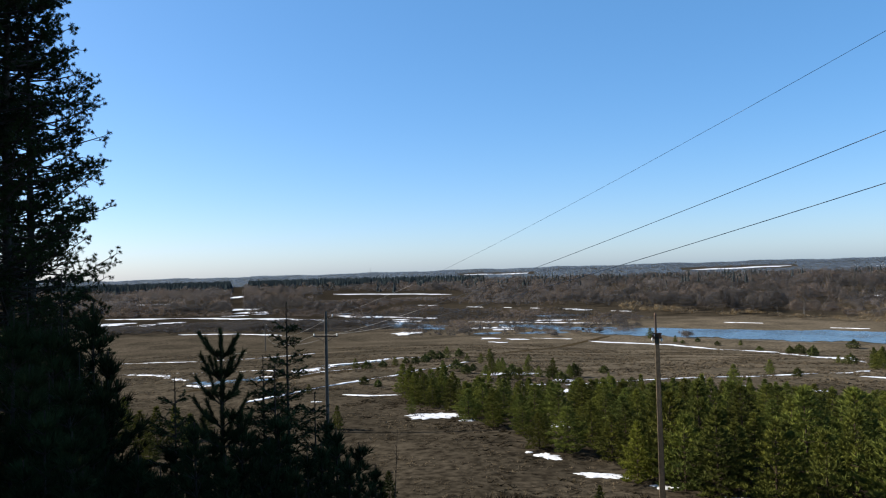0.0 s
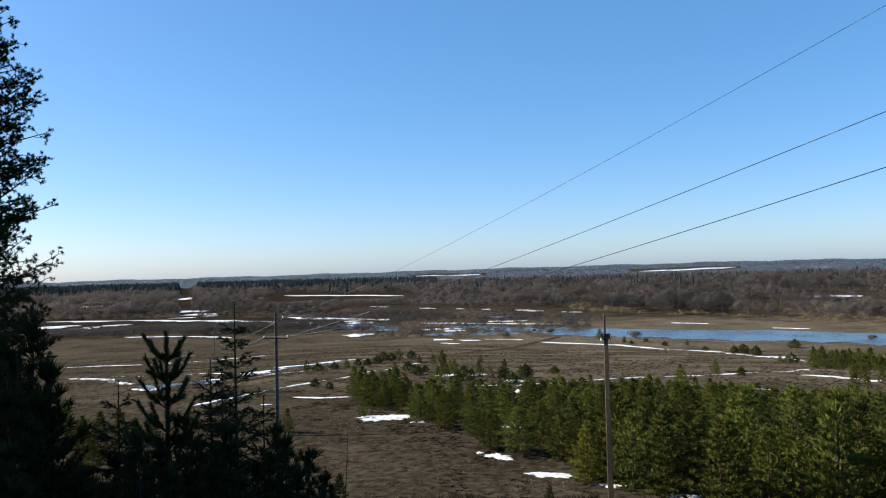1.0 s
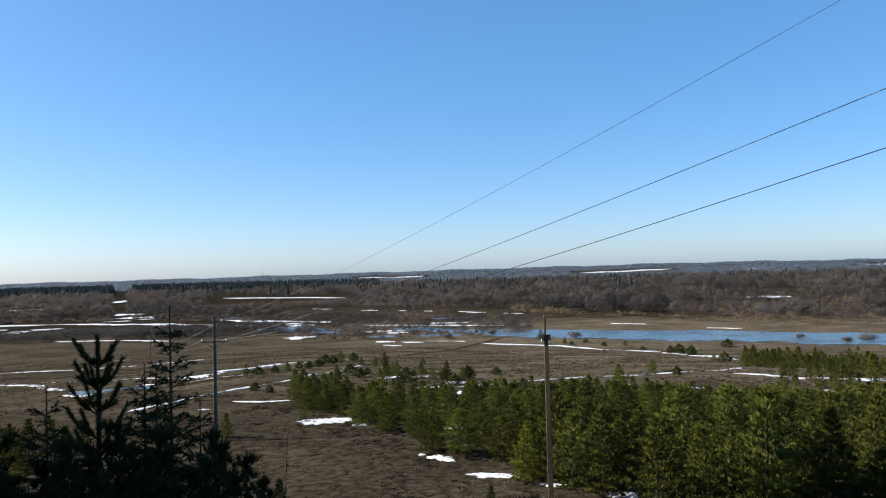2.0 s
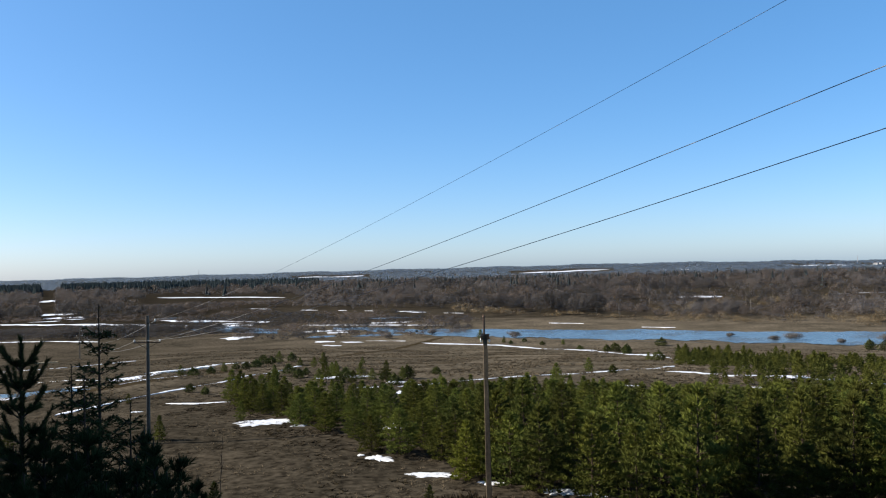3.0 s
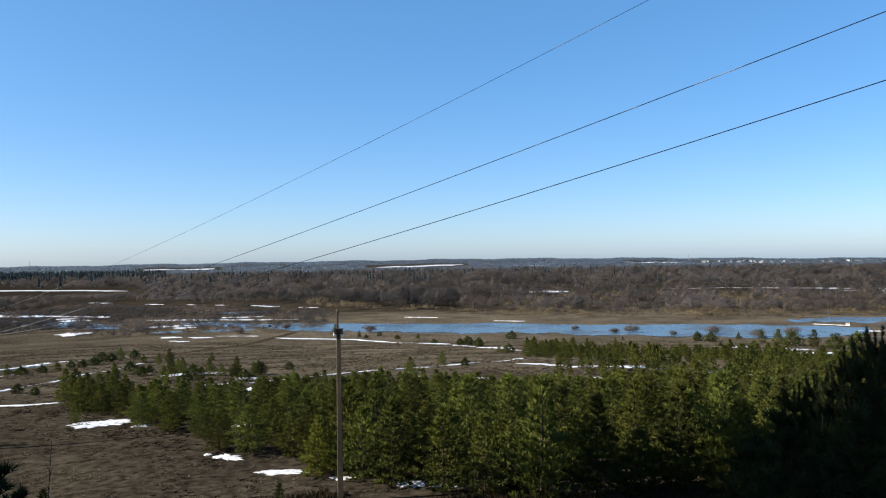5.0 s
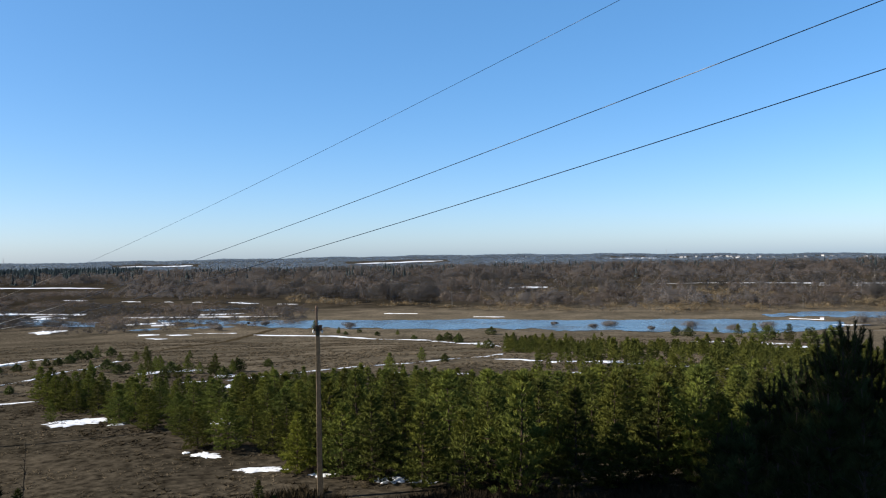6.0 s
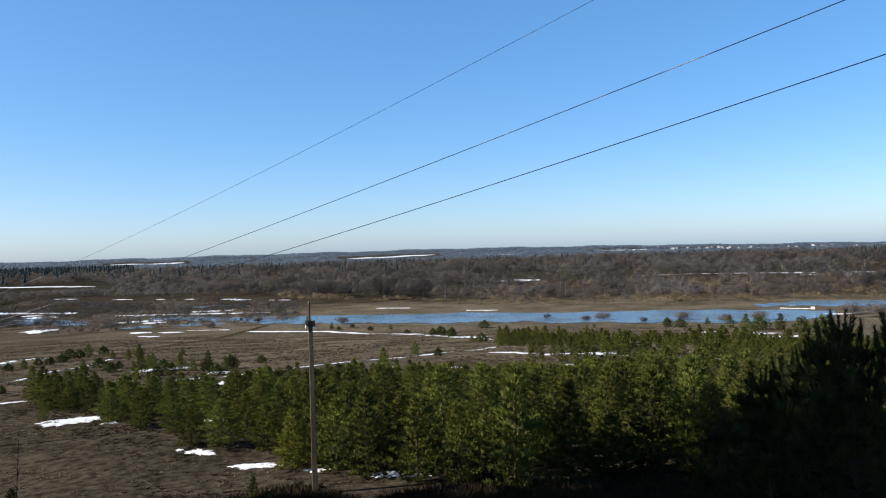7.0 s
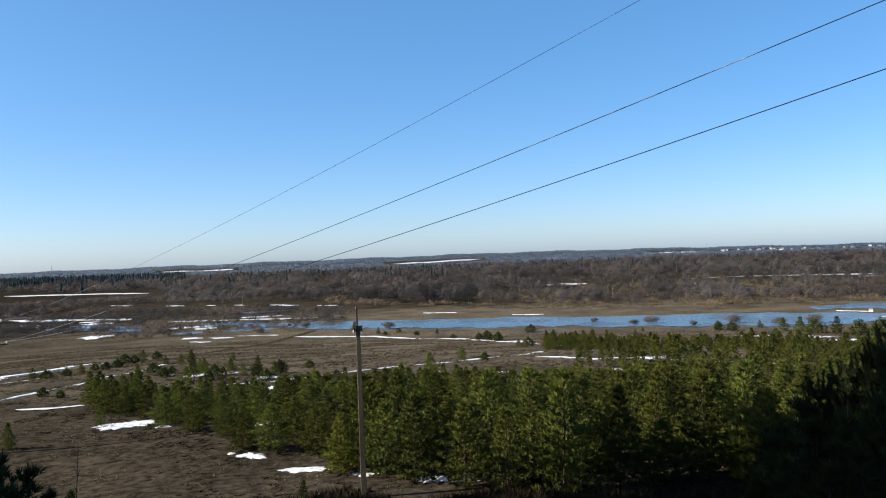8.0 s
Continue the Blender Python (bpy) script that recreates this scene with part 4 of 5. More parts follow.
# the corner of the stand that stands out into the field
EDGE_PINES = [(-3.1, 84, 3.2), (-2.8, 79, 3.0), (-2.3, 75, 3.0), (-2.5, 84, 3.0), (-1.9, 80, 2.9), (-1.6, 73.5, 3.0), (-1.1, 78, 2.9), (-1.0, 70.5, 2.8), (-0.3, 74, 3.0), (-0.6, 82, 2.7), (0.3, 68, 2.8), (0.5, 76, 2.8)]
for b, r, h in EDGE_PINES:
    free(*polar(b, r), 0.5)
tries = 0
while tries < 16000:
    tries += 1
    b = rng.uniform(-3.2, 58)
    r = math.sqrt(rng.uniform(36 ** 2, 90 ** 2))
    if r < np.interp(b, FRONT_PB, FRONT_PR) or r > np.interp(b, [-3, 0, 10, 22, 30, 58], [88, 84, 80, 80, 84, 84]):
        continue
    x, y = polar(b, r)
    if not free(x, y, 1.95):
        continue
    h = np.interp(b, [-3, 8, 18, 30, 50], [2.8, 3.5, 4.6, 5.6, 5.9]) * rng.uniform(0.55, 1.14)
    # heights are capped along sight lines so the tops fit the camera's view
    h = min(h, EYE - float(ground(x, y)) - r * math.tan(radians(np.interp(b, [-3, 5, 21, 28, 40, 58], [7.3, 8.0, 8.1, 8.4, 7.9, 7.9]))) + rng.normal() * 0.28)
    if h < 1.0:
        continue
    near_pines.append((r, b, h))
near_pines.sort()
LAB = "young green pine in a dense plantation on dry grass"
for i, (r, b, h) in enumerate(near_pines[:280]):
    plant_pine(b, r, h, int(rng.integers(0, 7)), rng.uniform(0, 360), LAB, "plantation pines", wide=rng.uniform(0.95, 1.18) * np.interp(h, [2, 5], [1.32, 1.0]))
for i, (b, r, h) in enumerate(EDGE_PINES):
    plant_pine(b, r, h, i % 7, 47.0 * i, LAB, "plantation pines", wide=1.3)
plant_pine(13.6, 43.2, 3.4, 2, 30, "young pine with yellowed needles at the plantation edge", "plantation pines", True)
rest = near_pines[280:]

# the farther block and loose seedlings in the field, built from lighter crowns
LIGHT = []
for i in range(5):
    wood, leaf = young_pine(np.random.default_rng(200 + i), 4.0, lush=0.30, k=4, crown=0.30 + 0.02 * i, width=0.15, size=0.42, step=0.42)
    LIGHT.append((leaf[0] / 4.0, leaf[1]))
LOW_PINES = []
for i in range(5):
    wood, leaf = young_pine(np.random.default_rng(210 + i), 4.0, lush=0.22, k=4, crown=0.40 + 0.03 * i, width=0.22, size=0.50, step=0.50)
    LOW_PINES.append((leaf[0] / 4.0, leaf[1]))
tries = 0
second = []
while tries < 13000:
    tries += 1
    b = rng.uniform(28.8, 62)
    r = math.sqrt(rng.uniform(86 ** 2, 215 ** 2))
    back_r = np.interp(b, [28.8, 30, 36, 43, 50, 62], [205, 200, 172, 153, 158, 158])
    if r > back_r or (b < 30.5 and r < 118) or (r < 128 and rng.uniform() > np.interp(b, [29, 34, 43, 62], [0.02, 0.12, 0.8, 1.0])):
        continue
    x, y = polar(b, r)
    if math.sin(x * 0.22 + 1.5 * math.sin(y * 0.1)) + math.sin(y * 0.27 + 1) + rng.normal() * 0.5 > -0.25 and free(x, y, 1.9):
        second.append((r, b, min(3.0, rng.uniform(0.9, 2.1) * rng.choice([0.8, 1.0, 1.3]))))
for group_of, mat, kinds in ((rest, M_NEEDLE, LIGHT), (second, M_NEEDLE_FAR, LOW_PINES)):
    xs, ys = polar(np.array([p[1] for p in group_of]), np.array([p[0] for p in group_of]))
    strew("pine_plantation", kinds, xs, ys, np.array([p[2] for p in group_of]), mat, "dense block of young green pines on the slope", "pine trees", 41)

SEED = "small lone pine growing in the dry field"
for b, r, h in [(3.4, 105, 3.0), (3.9, 109, 2.4), (7.8, 100, 3.1), (6.8, 102, 1.8), (2.0, 114, 1.5), (1.5, 109, 1.9), (4.5, 98, 1.8), (11.8, 95, 1.4), (13.4, 88, 1.2), (2.9, 99, 2.3), (5.4, 97, 2.0), (8.4, 94, 2.0), (6.0, 103, 2.7), (7.8, 101, 2.0), (9.4, 103.5, 2.6), (9.0, 101, 2.2), (6.1, 153, 2.4), (3.3, 143, 3.6), (2.6, 139, 2.6), (1.6, 146, 2.4), (1.0, 178, 3.4), (11.5, 110, 1.6),
                (22.6, 114, 2.4), (24.3, 107, 1.7), (20.3, 88, 3.0), (4.9, 104, 2.2), (-2.2, 146, 2.4), (-2.9, 148, 2.2), (-1.5, 152, 2.8), (-1.0, 166, 3.6), (0.1, 168, 3.8), (-0.4, 165, 3.0),
                (0.8, 118, 2.2), (-0.2, 113, 2.2), (-6.6, 131, 2.4), (-5.8, 129, 2.2), (-3.7, 140, 2.4), (-4.6, 136, 2.0), (23.9, 227, 3.6), (24.5, 224, 4.6), (25.3, 207, 4.6), (26.8, 163, 2.6),
                (27.5, 156, 3.4), (27.7, 257, 4.6), (22.0, 240, 2.6), (20.8, 262, 3.0), (16.5, 272, 3.4), (18.0, 274, 2.6), (14.8, 285, 5.5), (17.0, 268, 2.2), (19.3, 261, 2.6), (35.7, 251, 2.2),
                (40.8, 254, 5.0), (41.7, 252, 5.0), (43.5, 261, 3.4), (45.0, 250, 6.0), (46.9, 240, 7.0), (48.2, 235, 7.0), (49.5, 230, 7.0), (50.8, 220, 8.0), (44.5, 220, 3.5), (46.0, 246, 6.5),
                (-21.5, 58, 2.8), (-20.4, 56, 3.2), (-19.2, 60, 2.8), (-18.2, 57, 2.4), (-22.4, 62, 3.4), (-20.9, 52, 2.0), (-17.2, 62, 2.0), (-8.0, 59.6, 1.9), (4.2, 108, 2.6),
                (-10.0, 88, 1.2), (-5.0, 92, 1.3), (-6.0, 95, 1.5), (10.9, 37.0, 1.3), (12.0, 35.5, 0.9), (8.2, 36.0, 0.7), (-2.6, 66.8, 1.7), (-4.4, 37.6, 2.0), (-5.0, 39.0, 1.2)]:
    plant_pine(b, r, h * np.interp(r, [80, 90, 125, 140], [1, 0.85, 0.85, 0.7]), int(rng.integers(3, 11)) if r > 85 else int(rng.integers(0, 7)), rng.uniform(0, 360), SEED, "field pines", wide=1.2 if r > 85 else 1.0)

# round grey willows at the water
for i, (b, r, h) in enumerate([(41.8, 276, 5.4), (36.3, 279, 5.0), (35.1, 278, 3.0), (32.3, 290, 2.6), (39.2, 271, 2.6), (46.8, 275, 5.5), (44.8, 268, 4.5), (17.2, 288, 5.0), (52.5, 300, 7.5), (54, 290, 9.0), (8.0, 300, 4), (11.2, 315, 3.6)]):
    g = np.random.default_rng(300 + i)
    v, f = bare_tree(g, h, h * 1.45, 1500, 0.20, False, 12, 0.07)
    ob = part("willow_bush", mesh_from("willow_bush", v * [1, 1, 0.85], f, M_GREY))
    ob.matrix_basis = spot(b, r)
    tagged(ob, "round grey leafless willow bush at the water's edge", "bush", "river willows")


# ---- the trees on the bank close to the camera ----
def near_tree(make, name, b, r, h, label, category, mats, seed, turn=0.0, **kw):
    wood, leaf = make(np.random.default_rng(seed), h, **kw)
    return tree_thing(name, wood, leaf, mats, label, category, "bank trees", spot(b, r, turn))


# SM: the dark needles that carry the bank's shade in their colour
PM, SM = (M_BARK, M_NEEDLE), (M_BARK, M_SPRUCE_SHADE)
for i, (b, r, h) in enumerate([(-28.3, 24, 22), (-31.0, 22, 21), (-34.5, 25, 23), (-29.6, 29, 23), (-28.0, 28, 22.5)]):
    near_tree(tall_pine, "tall_pine", b, r, h, "tall old pine with a ragged crown, coloured dark as in shade, on the bank", "pine tree", (M_BARK, M_SPRUCE_SHADE), 400 + i, clear=0.30)
for i, (b, r, tip) in enumerate([(-11.49, 16.0, -1.52), (-13.2, 16.5, -5.4), (-9.6, 16.5, -8.2), (-26.2, 19, 1.0), (-24.0, 18, -6.5), (-28.2, 20, 0.4), (-30.0, 18, -1.5), (-25.2, 17, -4.5), (-27.0, 16, -5.5),(-19.2, 16.0, -6.55), (-12.4, 15.2, -6.0)]):
    h = r * math.tan(radians(tip)) - (float(ground(*polar(b, r))) - EYE)
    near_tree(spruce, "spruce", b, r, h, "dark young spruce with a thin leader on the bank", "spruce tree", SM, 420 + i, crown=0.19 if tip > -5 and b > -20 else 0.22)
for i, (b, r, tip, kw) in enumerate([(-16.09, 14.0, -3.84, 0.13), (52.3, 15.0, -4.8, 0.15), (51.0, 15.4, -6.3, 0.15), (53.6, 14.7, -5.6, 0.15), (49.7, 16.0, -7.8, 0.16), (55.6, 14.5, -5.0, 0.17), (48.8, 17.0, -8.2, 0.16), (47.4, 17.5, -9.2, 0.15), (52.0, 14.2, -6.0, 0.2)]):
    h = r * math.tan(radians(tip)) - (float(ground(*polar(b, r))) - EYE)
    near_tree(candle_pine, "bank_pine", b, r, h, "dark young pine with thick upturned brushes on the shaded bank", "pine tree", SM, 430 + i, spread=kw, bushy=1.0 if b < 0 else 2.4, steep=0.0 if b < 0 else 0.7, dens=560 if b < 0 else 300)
# young bank pines, five forms of 4 m, shade put into the needle colour
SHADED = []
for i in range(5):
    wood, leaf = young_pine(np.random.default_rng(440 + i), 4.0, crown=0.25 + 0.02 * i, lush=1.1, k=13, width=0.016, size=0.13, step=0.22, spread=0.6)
    SHADED.append((mesh_from("bank_pine_trunk", wood[0], wood[1], M_BARK, True), mesh_from("bank_pine_crown", leaf[0], leaf[1], M_SPRUCE_SHADE)))


def bank_pine(b, r, tip, seed, label):
    g = np.random.default_rng(seed)
    h = r * math.tan(radians(tip)) - (float(ground(*polar(b, r))) - EYE)
    root = new("bank_pine", None)
    root.empty_display_size = 0.3
    t, c = SHADED[int(g.integers(0, 5))]
    part("trunk", t, root)
    part("crown", c, root)
    wide = g.uniform(0.95, 1.2) * np.interp(h, [3, 7], [1.0, 0.8])
    root.matrix_basis = spot(b, r, g.uniform(0, 360), h / 4.0) @ Matrix.Diagonal((wide, wide, 1, 1))
    return tagged(root, label, "pine tree", "bank trees")


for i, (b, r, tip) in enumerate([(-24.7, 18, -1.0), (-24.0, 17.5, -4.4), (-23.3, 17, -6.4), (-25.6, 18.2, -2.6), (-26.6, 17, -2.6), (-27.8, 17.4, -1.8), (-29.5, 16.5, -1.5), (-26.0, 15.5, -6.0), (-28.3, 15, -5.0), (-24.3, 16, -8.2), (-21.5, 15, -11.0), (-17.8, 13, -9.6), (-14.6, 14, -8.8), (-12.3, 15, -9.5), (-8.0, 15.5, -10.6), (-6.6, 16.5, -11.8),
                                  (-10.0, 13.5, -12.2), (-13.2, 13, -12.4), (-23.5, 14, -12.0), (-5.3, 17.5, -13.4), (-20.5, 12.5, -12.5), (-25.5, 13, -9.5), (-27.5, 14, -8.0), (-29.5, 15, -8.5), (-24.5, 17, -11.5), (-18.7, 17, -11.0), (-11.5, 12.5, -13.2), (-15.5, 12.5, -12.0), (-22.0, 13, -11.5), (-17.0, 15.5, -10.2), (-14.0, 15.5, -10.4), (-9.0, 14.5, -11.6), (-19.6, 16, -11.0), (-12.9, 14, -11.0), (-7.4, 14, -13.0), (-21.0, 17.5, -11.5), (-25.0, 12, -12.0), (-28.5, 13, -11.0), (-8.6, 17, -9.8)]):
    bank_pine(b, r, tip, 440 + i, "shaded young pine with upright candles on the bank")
# low ones near bearing 45 are dark fill where plantation pines lay in shade
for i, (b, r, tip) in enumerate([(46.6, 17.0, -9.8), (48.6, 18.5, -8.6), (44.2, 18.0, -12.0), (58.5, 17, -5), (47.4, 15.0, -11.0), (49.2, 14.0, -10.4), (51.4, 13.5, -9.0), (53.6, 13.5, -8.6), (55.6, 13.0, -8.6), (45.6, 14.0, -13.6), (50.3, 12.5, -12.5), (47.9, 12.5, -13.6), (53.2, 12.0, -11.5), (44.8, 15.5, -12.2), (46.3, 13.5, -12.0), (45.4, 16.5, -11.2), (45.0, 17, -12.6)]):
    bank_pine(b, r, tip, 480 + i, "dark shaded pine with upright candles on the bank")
# unseen tall pines added on the hilltop to shade the bank
wood, leaf = tall_pine(np.random.default_rng(480), 24, clear=0.25, crown=3.0, clumps=100, groups=2, n=3, twigs=6, long=0.5, width=0.26)
first = tree_thing("tall_pine", wood, leaf, PM, "unseen tall pine added on the bluff to cast shade", "pine tree", "hilltop pines", pose(-12.0, 6.0, float(ground(-12.0, 6.0)) - 0.1))
g = np.random.default_rng(481)
for row in range(15):
    for col in range(3):
        y = -2.0 + 3.1 * row + g.normal() * 0.4
        x = -(0.67 * max(y, 2.0) + 5.2) - 3.5 * col + g.normal() * 0.5
        if abs(x + 12) + abs(y - 6) > 2.5:
            # made taller for 20 < y < 39 so their shade reaches the right of the plantation
            copy_thing(first, pose(x, y, float(ground(x, y)) - 0.1, 0, 0, g.uniform(0, 360)) @ Matrix.Scale(g.uniform(0.92, 1.06) * (1.42 if 20 < y < 39 else 1.0), 4))


# ---- power line ----
def tube(pts, radius, sides=6):
    """One closed-up tube along a line of points."""
    pts = np.asarray(pts, float)
    d = unit(np.gradient(pts, axis=0))
    u = unit(np.cross(d, [0, 0, 1.0]))
    w = np.cross(d, u)
    t = np.arange(sides) * 2 * np.pi / sides
    v = (pts[:, None] + (u[:, None] * np.cos(t)[None, :, None] + w[:, None] * np.sin(t)[None, :, None]) * radius).reshape(-1, 3)
    k = np.arange(len(pts) - 1)[:, None] * sides
    a = np.arange(sides)[None]
    c = (a + 1) % sides
    return v, np.stack([k + a, k + c, k + c + sides, k + a + sides], -1).reshape(-1, 4)


def box_bm(bm, size, m):
    bmesh.ops.create_cube(bm, size=1.0, matrix=m @ Matrix.Diagonal((*size, 1)))


def insulator(parent, at):
    bm = bmesh.new()
    for z, a, b2 in [(0.0, 0.012, 0.012), (0.05, 0.05, 0.035), (0.10, 0.06, 0.04), (0.15, 0.035, 0.03)]:
        bmesh.ops.create_cone(bm, cap_ends=True, segments=10, radius1=a, radius2=b2, depth=0.06, matrix=Matrix.Translation((0, 0, z)))
    return part("insulator", bm_mesh("insulator", bm, M_GLASS, True), parent, "white porcelain insulator", at)


def pole_body(h, w0, w1, mat):
    bm = bmesh.new()
    bmesh.ops.create_cube(bm, size=1.0)
    for v in bm.verts:
        s = w0 if v.co.z < 0 else w1
        v.co = Vector((v.co.x * s, v.co.y * s * 1.15, -0.6 if v.co.z < 0 else h))
    bmesh.ops.subdivide_edges(bm, edges=[e for e in bm.edges if abs(e.verts[0].co.z - e.verts[1].co.z) > 1], cuts=8)
    bmesh.ops.bevel(bm, geom=[e for e in bm.edges if abs(e.verts[0].co.z - e.verts[1].co.z) > 0.3], offset=0.02, segments=1, affect="EDGES")
    return bm_mesh("post", bm, mat)


def line_pole(b, r, yaw, label, h=9.0, lean=(0, 0)):
    """Concrete pole with a top bracket and one crossarm; the arm runs along local x."""
    root = new("power_pole", None)
    x, y = polar(b, r)
    root.matrix_basis = pose(float(x), float(y), float(ground(x, y)), lean[0], lean[1], yaw)
    part("post", pole_body(h, 0.24, 0.165, M_PALE), root)
    bm = bmesh.new()
    box_bm(bm, (1.9, 0.07, 0.07), Matrix.Translation((0, -0.14, h - 1.9)))
    box_bm(bm, (0.9, 0.03, 0.03), Matrix.Translation((-0.33, -0.14, h - 2.15)) @ pose(0, 0, 0, 0, 30))
    box_bm(bm, (0.9, 0.03, 0.03), Matrix.Translation((0.33, -0.14, h - 2.15)) @ pose(0, 0, 0, 0, -30))
    arm = part("crossarm", bm_mesh("crossarm", bm, M_STEEL), root, "dark steel crossarm")
    bm = bmesh.new()
    box_bm(bm, (0.6, 0.05, 0.05), Matrix.Translation((0.3, -0.1, h - 0.55)))
    box_bm(bm, (0.05, 0.05, 0.18), Matrix.Translation((0.57, -0.1, h - 0.5)))
    top = part("bracket", bm_mesh("bracket", bm, M_STEEL), root, "dark steel top bracket")
    for holder, px, pz in [(arm, -0.88, h - 1.86), (arm, 0.88, h - 1.86), (top, 0.57, h - 0.42)]:
        insulator(holder, pose(px, -0.14, pz))
    return tagged(root, label, "power pole", "power line")


line_pole(-8.72, 59.0, -8.7, "slim concrete power pole with steel crossarm and white insulators", lean=(0, 0.3))
line_pole(-13.0, 261.5, -12, "distant concrete power pole in the brown field")
# the next pole of the line stands on the hilltop beside the camera
_hx, _hy = 14.0, -12.0
line_pole(math.degrees(math.atan2(_hx, _hy)), math.hypot(_hx, _hy), 18, "concrete power pole on the hilltop", h=9.6)


def wire(a, b2, sag, radius, label):
    a, b2 = np.array(a, float), np.array(b2, float)
    s = np.linspace(0, 1, 60)[:, None]
    p = a + (b2 - a) * s
    p[:, 2] -= sag * 4 * (s * (1 - s))[:, 0]
    v, f = tube(p, radius)
    ob = part("power_wire", mesh_from("power_wire", v, f, M_WIRE, True))
    return tagged(ob, label, "wire", "power line wires")


_d = unit(np.array([_hy - 58.3, -(_hx + 8.9), 0.0])) * -1
ENDS = [((-8.37, 58.40, -3.00), 0.29, 8.05, 1.05), ((-8.03, 58.45, -4.35), 0.23, 6.06, 0.68), ((-9.73, 58.19, -4.38), -0.33, 5.20, 1.19)]
FARP = np.array([*polar(-13.0, 261.5)])
for (ax, ay, az), off, ez, sag in ENDS:
    e = (_hx + _d[0] * off, _hy + _d[1] * off, EYE + ez)
    wire((ax, ay, EYE + az), e, sag, 0.0037 if off > 0.25 else 0.0062, "thin grey overhead wire climbing from the valley pole to the hill")
    wire((ax, ay, EYE + az), (FARP[0] + (ax + 8.9), FARP[1], EYE - 24.1 + (az + 11.55)), 2.5, 0.009, "thin grey overhead wire running across the field")

# the second pole, without a crossarm, at the plantation edge
pole2 = new("utility_pole", None)
_x, _y = polar(15.25, 37.9)
pole2.matrix_basis = pose(float(_x), float(_y), float(ground(_x, _y)), 0, 0.0, -15)
part("post", pole_body(8.3, 0.29, 0.20, M_CONCRETE), pole2)
bm = bmesh.new()
bmesh.ops.create_cone(bm, cap_ends=True, segments=10, radius1=0.055, radius2=0.05, depth=0.9, matrix=Matrix.Translation((-0.04, 0, 8.75)))
bmesh.ops.create_cone(bm, cap_ends=True, segments=10, radius1=0.07, radius2=0.03, depth=0.12, matrix=Matrix.Translation((-0.04, 0, 9.2)))
part("mast_top", bm_mesh("mast_top", bm, M_STEEL), pole2, "dark steel mast tip")
bm = bmesh.new()
for z in (8.1, 8.3):
    box_bm(bm, (0.42, 0.06, 0.05), Matrix.Translation((0.02, -0.12, z)))
box_bm(bm, (0.12, 0.12, 0.26), Matrix.Translation((0.15, -0.14, 8.2)))
box_bm(bm, (0.10, 0.10, 0.20), Matrix.Translation((-0.16, -0.13, 8.16)))
clamp = part("bracket", bm_mesh("bracket", bm, M_STEEL), pole2, "dark steel brackets and clamps")
for px, pz in [(-0.2, 7.95), (0.2, 7.93)]:
    insulator(clamp, pose(px, -0.12, pz))
tagged(pole2, "brown weathered concrete utility pole with a steel mast tip", "utility pole", "power line")
_e = polar(75, 45)
for dz, sag in [(8.15, 0.25)]:
    wire((_x, _y, float(ground(_x, _y)) + dz), (_e[0], _e[1], EYE - 3.0 - (8.05 - dz)), sag, 0.005, "thin dark cable running past the young pines")

# ---- bits of the near ground ----
g = np.random.default_rng(500)
blades = []
for i in range(5):
    n = 9
    a = g.uniform(0, 6.28, n)
    base = np.stack([g.normal(size=n) * 0.12, g.normal(size=n) * 0.12, np.zeros(n)], 1)
    tip = base + np.stack([np.cos(a) * 0.9, np.sin(a) * 0.9, g.uniform(0.08, 0.4, n)], 1)
    half = unit(np.cross(tip - base, g.normal(size=(n, 3)) * 0.4 + [0, 0, 1.0])) * 0.11
    blades.append(soup(np.stack([base - half, base + half, tip], 1).reshape(-1, 3)))
b, r, g = spots(501, -32, 60, 26, 95, 42000)
x, y = polar(b, r)
lump = np.sin(x * 0.9 + 2 * np.sin(y * 0.5)) + np.sin(y * 1.1 + 2 * np.sin(x * 0.37)) + g.normal(size=len(b)) * 0.7
keep = lump > 0.2
x, y, b = x[keep], y[keep], b[keep]
strew("grass_tufts", blades, x, y, g.uniform(0.10, 0.34, len(b)), M_STRAW, "tufts of dry straw-coloured grass on the slope", "grass", 43, 0.01)
b, r, g = spots(503, -30, 50, 90, 262, 46000)
x, y = polar(b, r)
lump = np.sin(x * 0.21 + 2 * np.sin(y * 0.13)) + np.sin(y * 0.33 + 2 * np.sin(x * 0.09)) + g.normal(size=len(b)) * 0.6
keep = (lump > 0.1) & ((r < 250) | (b < 8))
x, y, b = x[keep], y[keep], b[keep]
strew("grass_tufts", blades, x, y, g.uniform(0.35, 1.0, len(b)), M_STRAW, "tussocks of dry straw-coloured grass in the meadow", "grass", 45, 0.01)
# weeds in a dark colour that also stands in for the bank's shade
b, r, g = spots(502, -12, 52, 31, 40.5, 14000)
x, y = polar(b, r)
keep = swell(x, y, 5, 90) + swell(x, y, 1.6, 91) * 0.6 + (38.2 - r) * 0.7 > 0.0
x, y, b = x[keep], y[keep], b[keep]
strew("weeds", [(q * [0.5, 0.5, 2.6], f) for q, f in blades], x, y, g.uniform(0.25, 0.6, len(b)), M_WEED, "tall dry weeds, dark for the shade at the foot of the bank", "weeds", 44, 0.02)
b, r, g = spots(504, -14, 30, 38, 90, 9000)
x, y = polar(b, r)
keep = swell(x, y, 7, 92) + swell(x, y, 2.2, 93) > 1.1
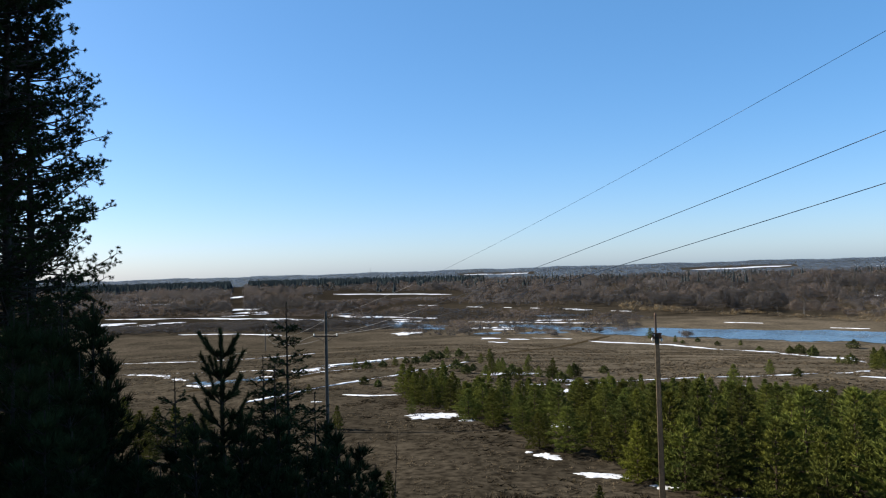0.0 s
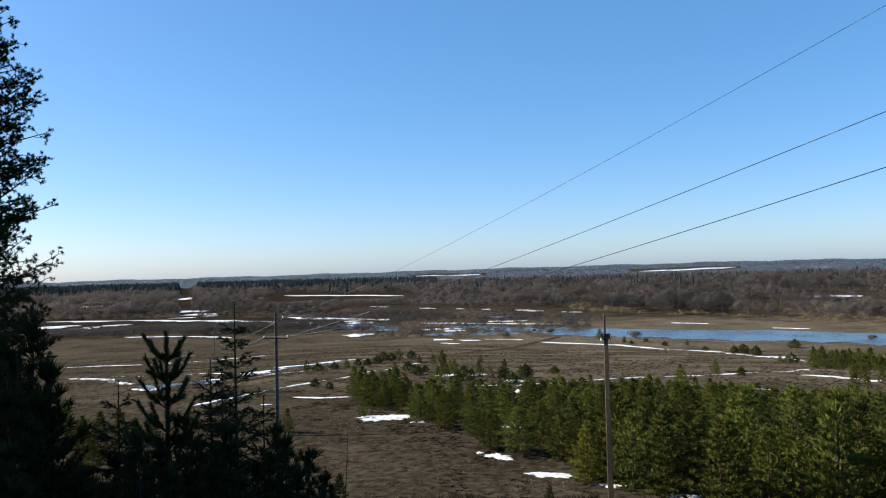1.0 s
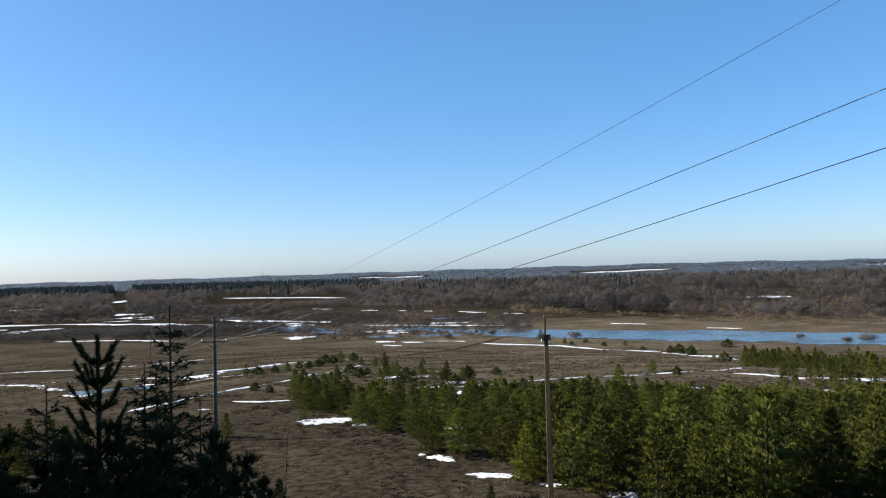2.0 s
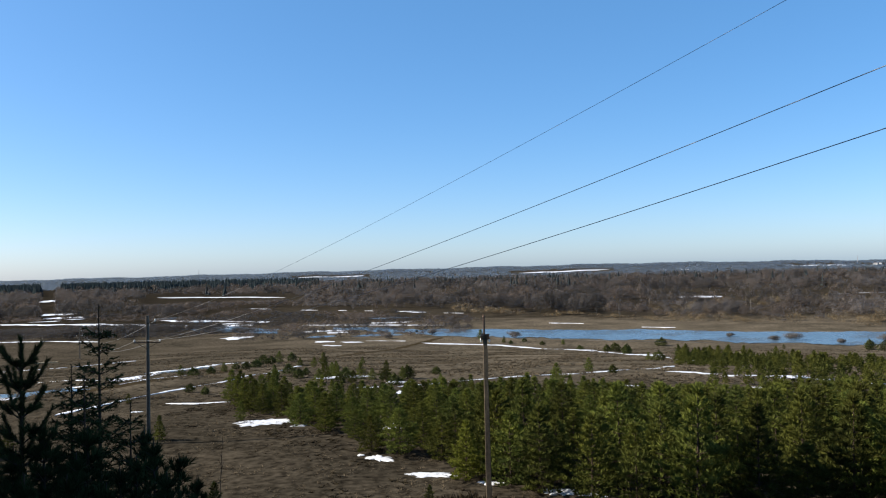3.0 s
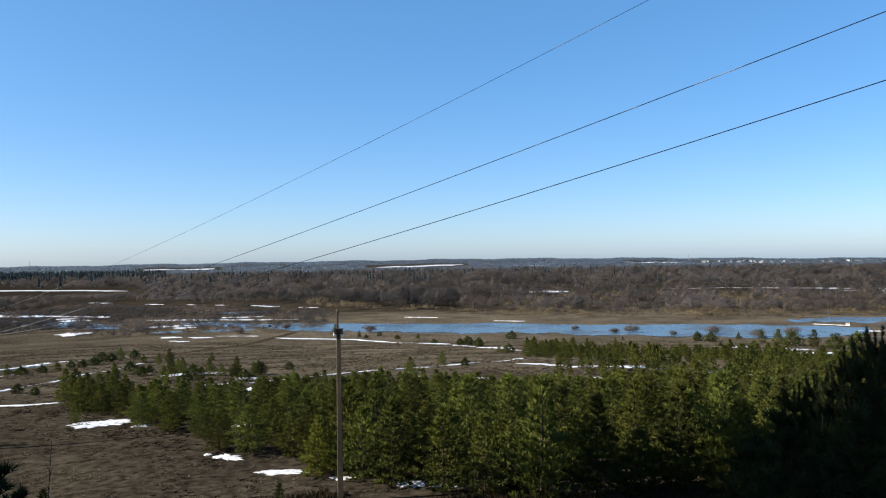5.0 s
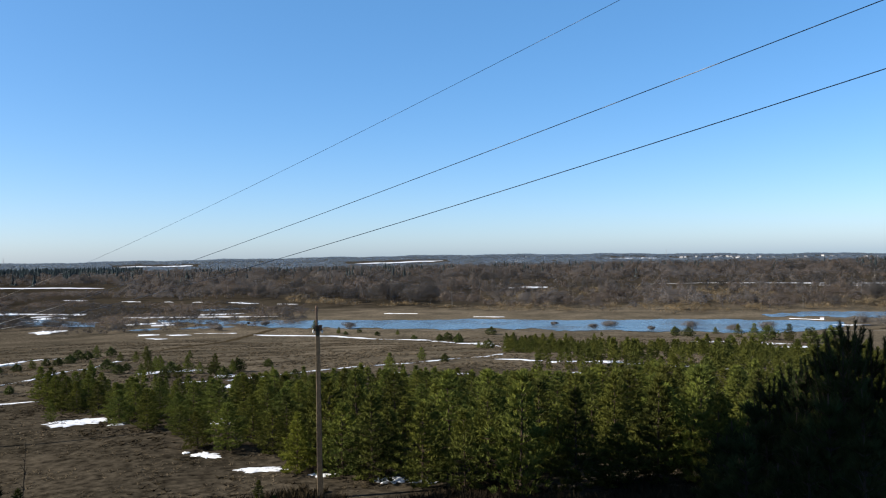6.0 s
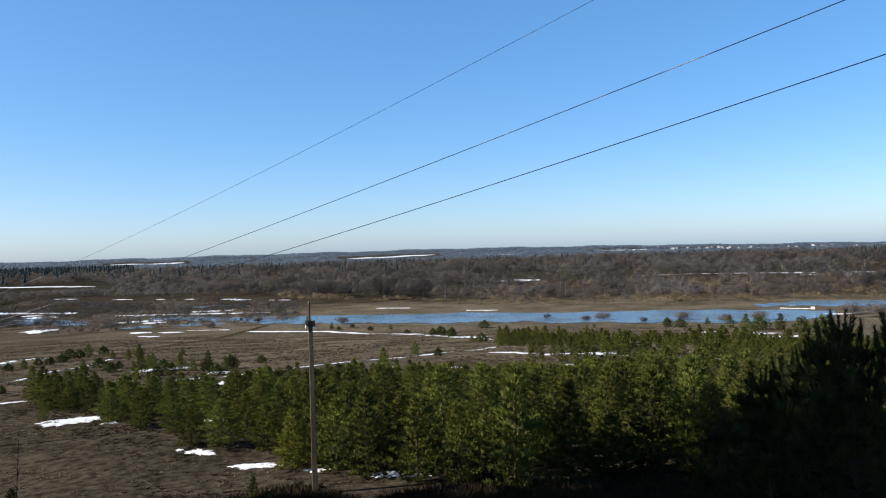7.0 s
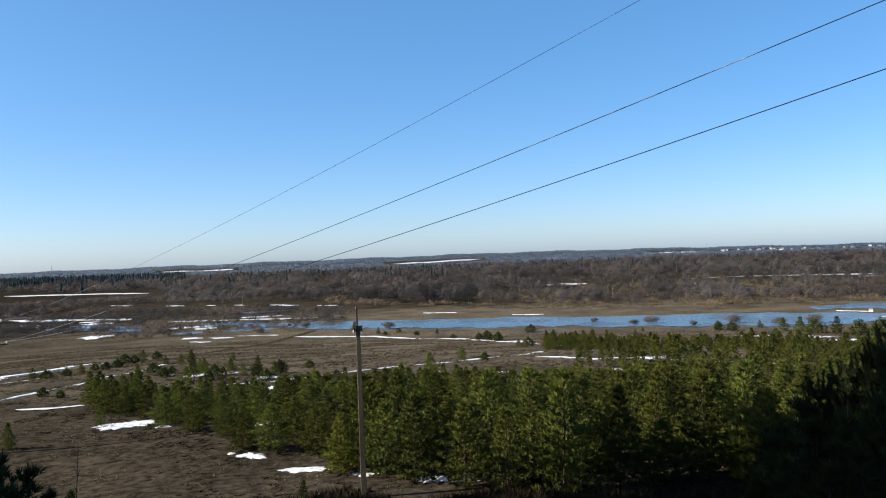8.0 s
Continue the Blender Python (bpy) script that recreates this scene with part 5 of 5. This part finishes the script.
strew("weeds", [(q * [0.9, 0.9, 1.2], f) for q, f in blades], x[keep], y[keep], g.uniform(0.16, 0.42, keep.sum()), M_WEED, "low dark dead weeds in the brown field", "weeds", 46, 0.01)
# bare sapling in front of the field
for b, r, h, seed in [(-4.6, 22, 6.0, 1), (-6.3, 23, 4.6, 2)]:
    g = np.random.default_rng(510 + seed)
    A, B, RA, RB = [np.array([0, 0, -0.2])], [np.array([0.06 * h, 0, h])], [0.022], [0.006]
    for i in range(16):
        s = g.uniform(0.3, 0.95)
        p = A[0] + (B[0] - A[0]) * s
        a = g.uniform(0, 6.28)
        A.append(p), B.append(p + np.array([math.cos(a) * 0.3, math.sin(a) * 0.3, 0.55]) * g.uniform(0.5, 1.4) * (1.2 - s)), RA.append(0.008), RB.append(0.004)
    v, f = limbs(np.array(A), np.array(B), np.array(RA), np.array(RB), 5)
    ob = part("bare_sapling", mesh_from("bare_sapling", v, f, M_BARK, True))
    ob.matrix_basis = spot(b, r)
    tagged(ob, "thin leafless sapling at the foot of the bank", "sapling")

# far buildings and masts
def house(b, r, w, h, label):
    root = new("house", None)
    x, y = polar(b, r)
    root.matrix_basis = pose(float(x), float(y), float(ground(x, y)) - 0.3, 0, 0, -b)
    bm = bmesh.new()
    box_bm(bm, (w, w * 0.7, h), Matrix.Translation((0, 0, h / 2)))
    part("wall", bm_mesh("wall", bm, M_WHITE), root)
    bm = bmesh.new()
    bmesh.ops.create_cube(bm, size=1.0, matrix=Matrix.Translation((0, 0, h + w * 0.15)) @ Matrix.Diagonal((w * 1.1, w * 0.8, w * 0.3, 1)))
    for v in bm.verts:
        if v.co.z > h + w * 0.15:
            v.co.y *= 0.05
    part("roof", bm_mesh("roof", bm, M_ROOF), root)
    return tagged(root, label, "house", "far village")


g = np.random.default_rng(600)
for i in range(46):
    house(g.uniform(41, 58), g.uniform(3050, 3500), g.uniform(6, 11), g.uniform(3.0, 5.0), "small pale house of a far village under the hills")
for b, r in [(-5.36, 4300), (40.27, 3700)]:
    root = part("mast", mesh_from("mast", *limbs(np.array([[0, 0, -1.0]]), np.array([[0, 0, 34.0]]), [1.3], [0.5], 6), M_ROOF))
    root.matrix_basis = spot(b, r)
    tagged(root, "pale far mast on the skyline", "mast")
house(50.2, 322, 1.3, 1.0, "small white hut beside the flood water")
# a pale log in the field
v, f = limbs(np.array([[-3.0, 0, 0.15]]), np.array([[3.0, 0.4, 0.15]]), [0.2], [0.16], 8)
ob = part("log", mesh_from("log", v, f, M_LOG, True))
ob.matrix_basis = spot(-15.0, 249, 10)
tagged(ob, "pale peeled log lying in the brown field", "log")
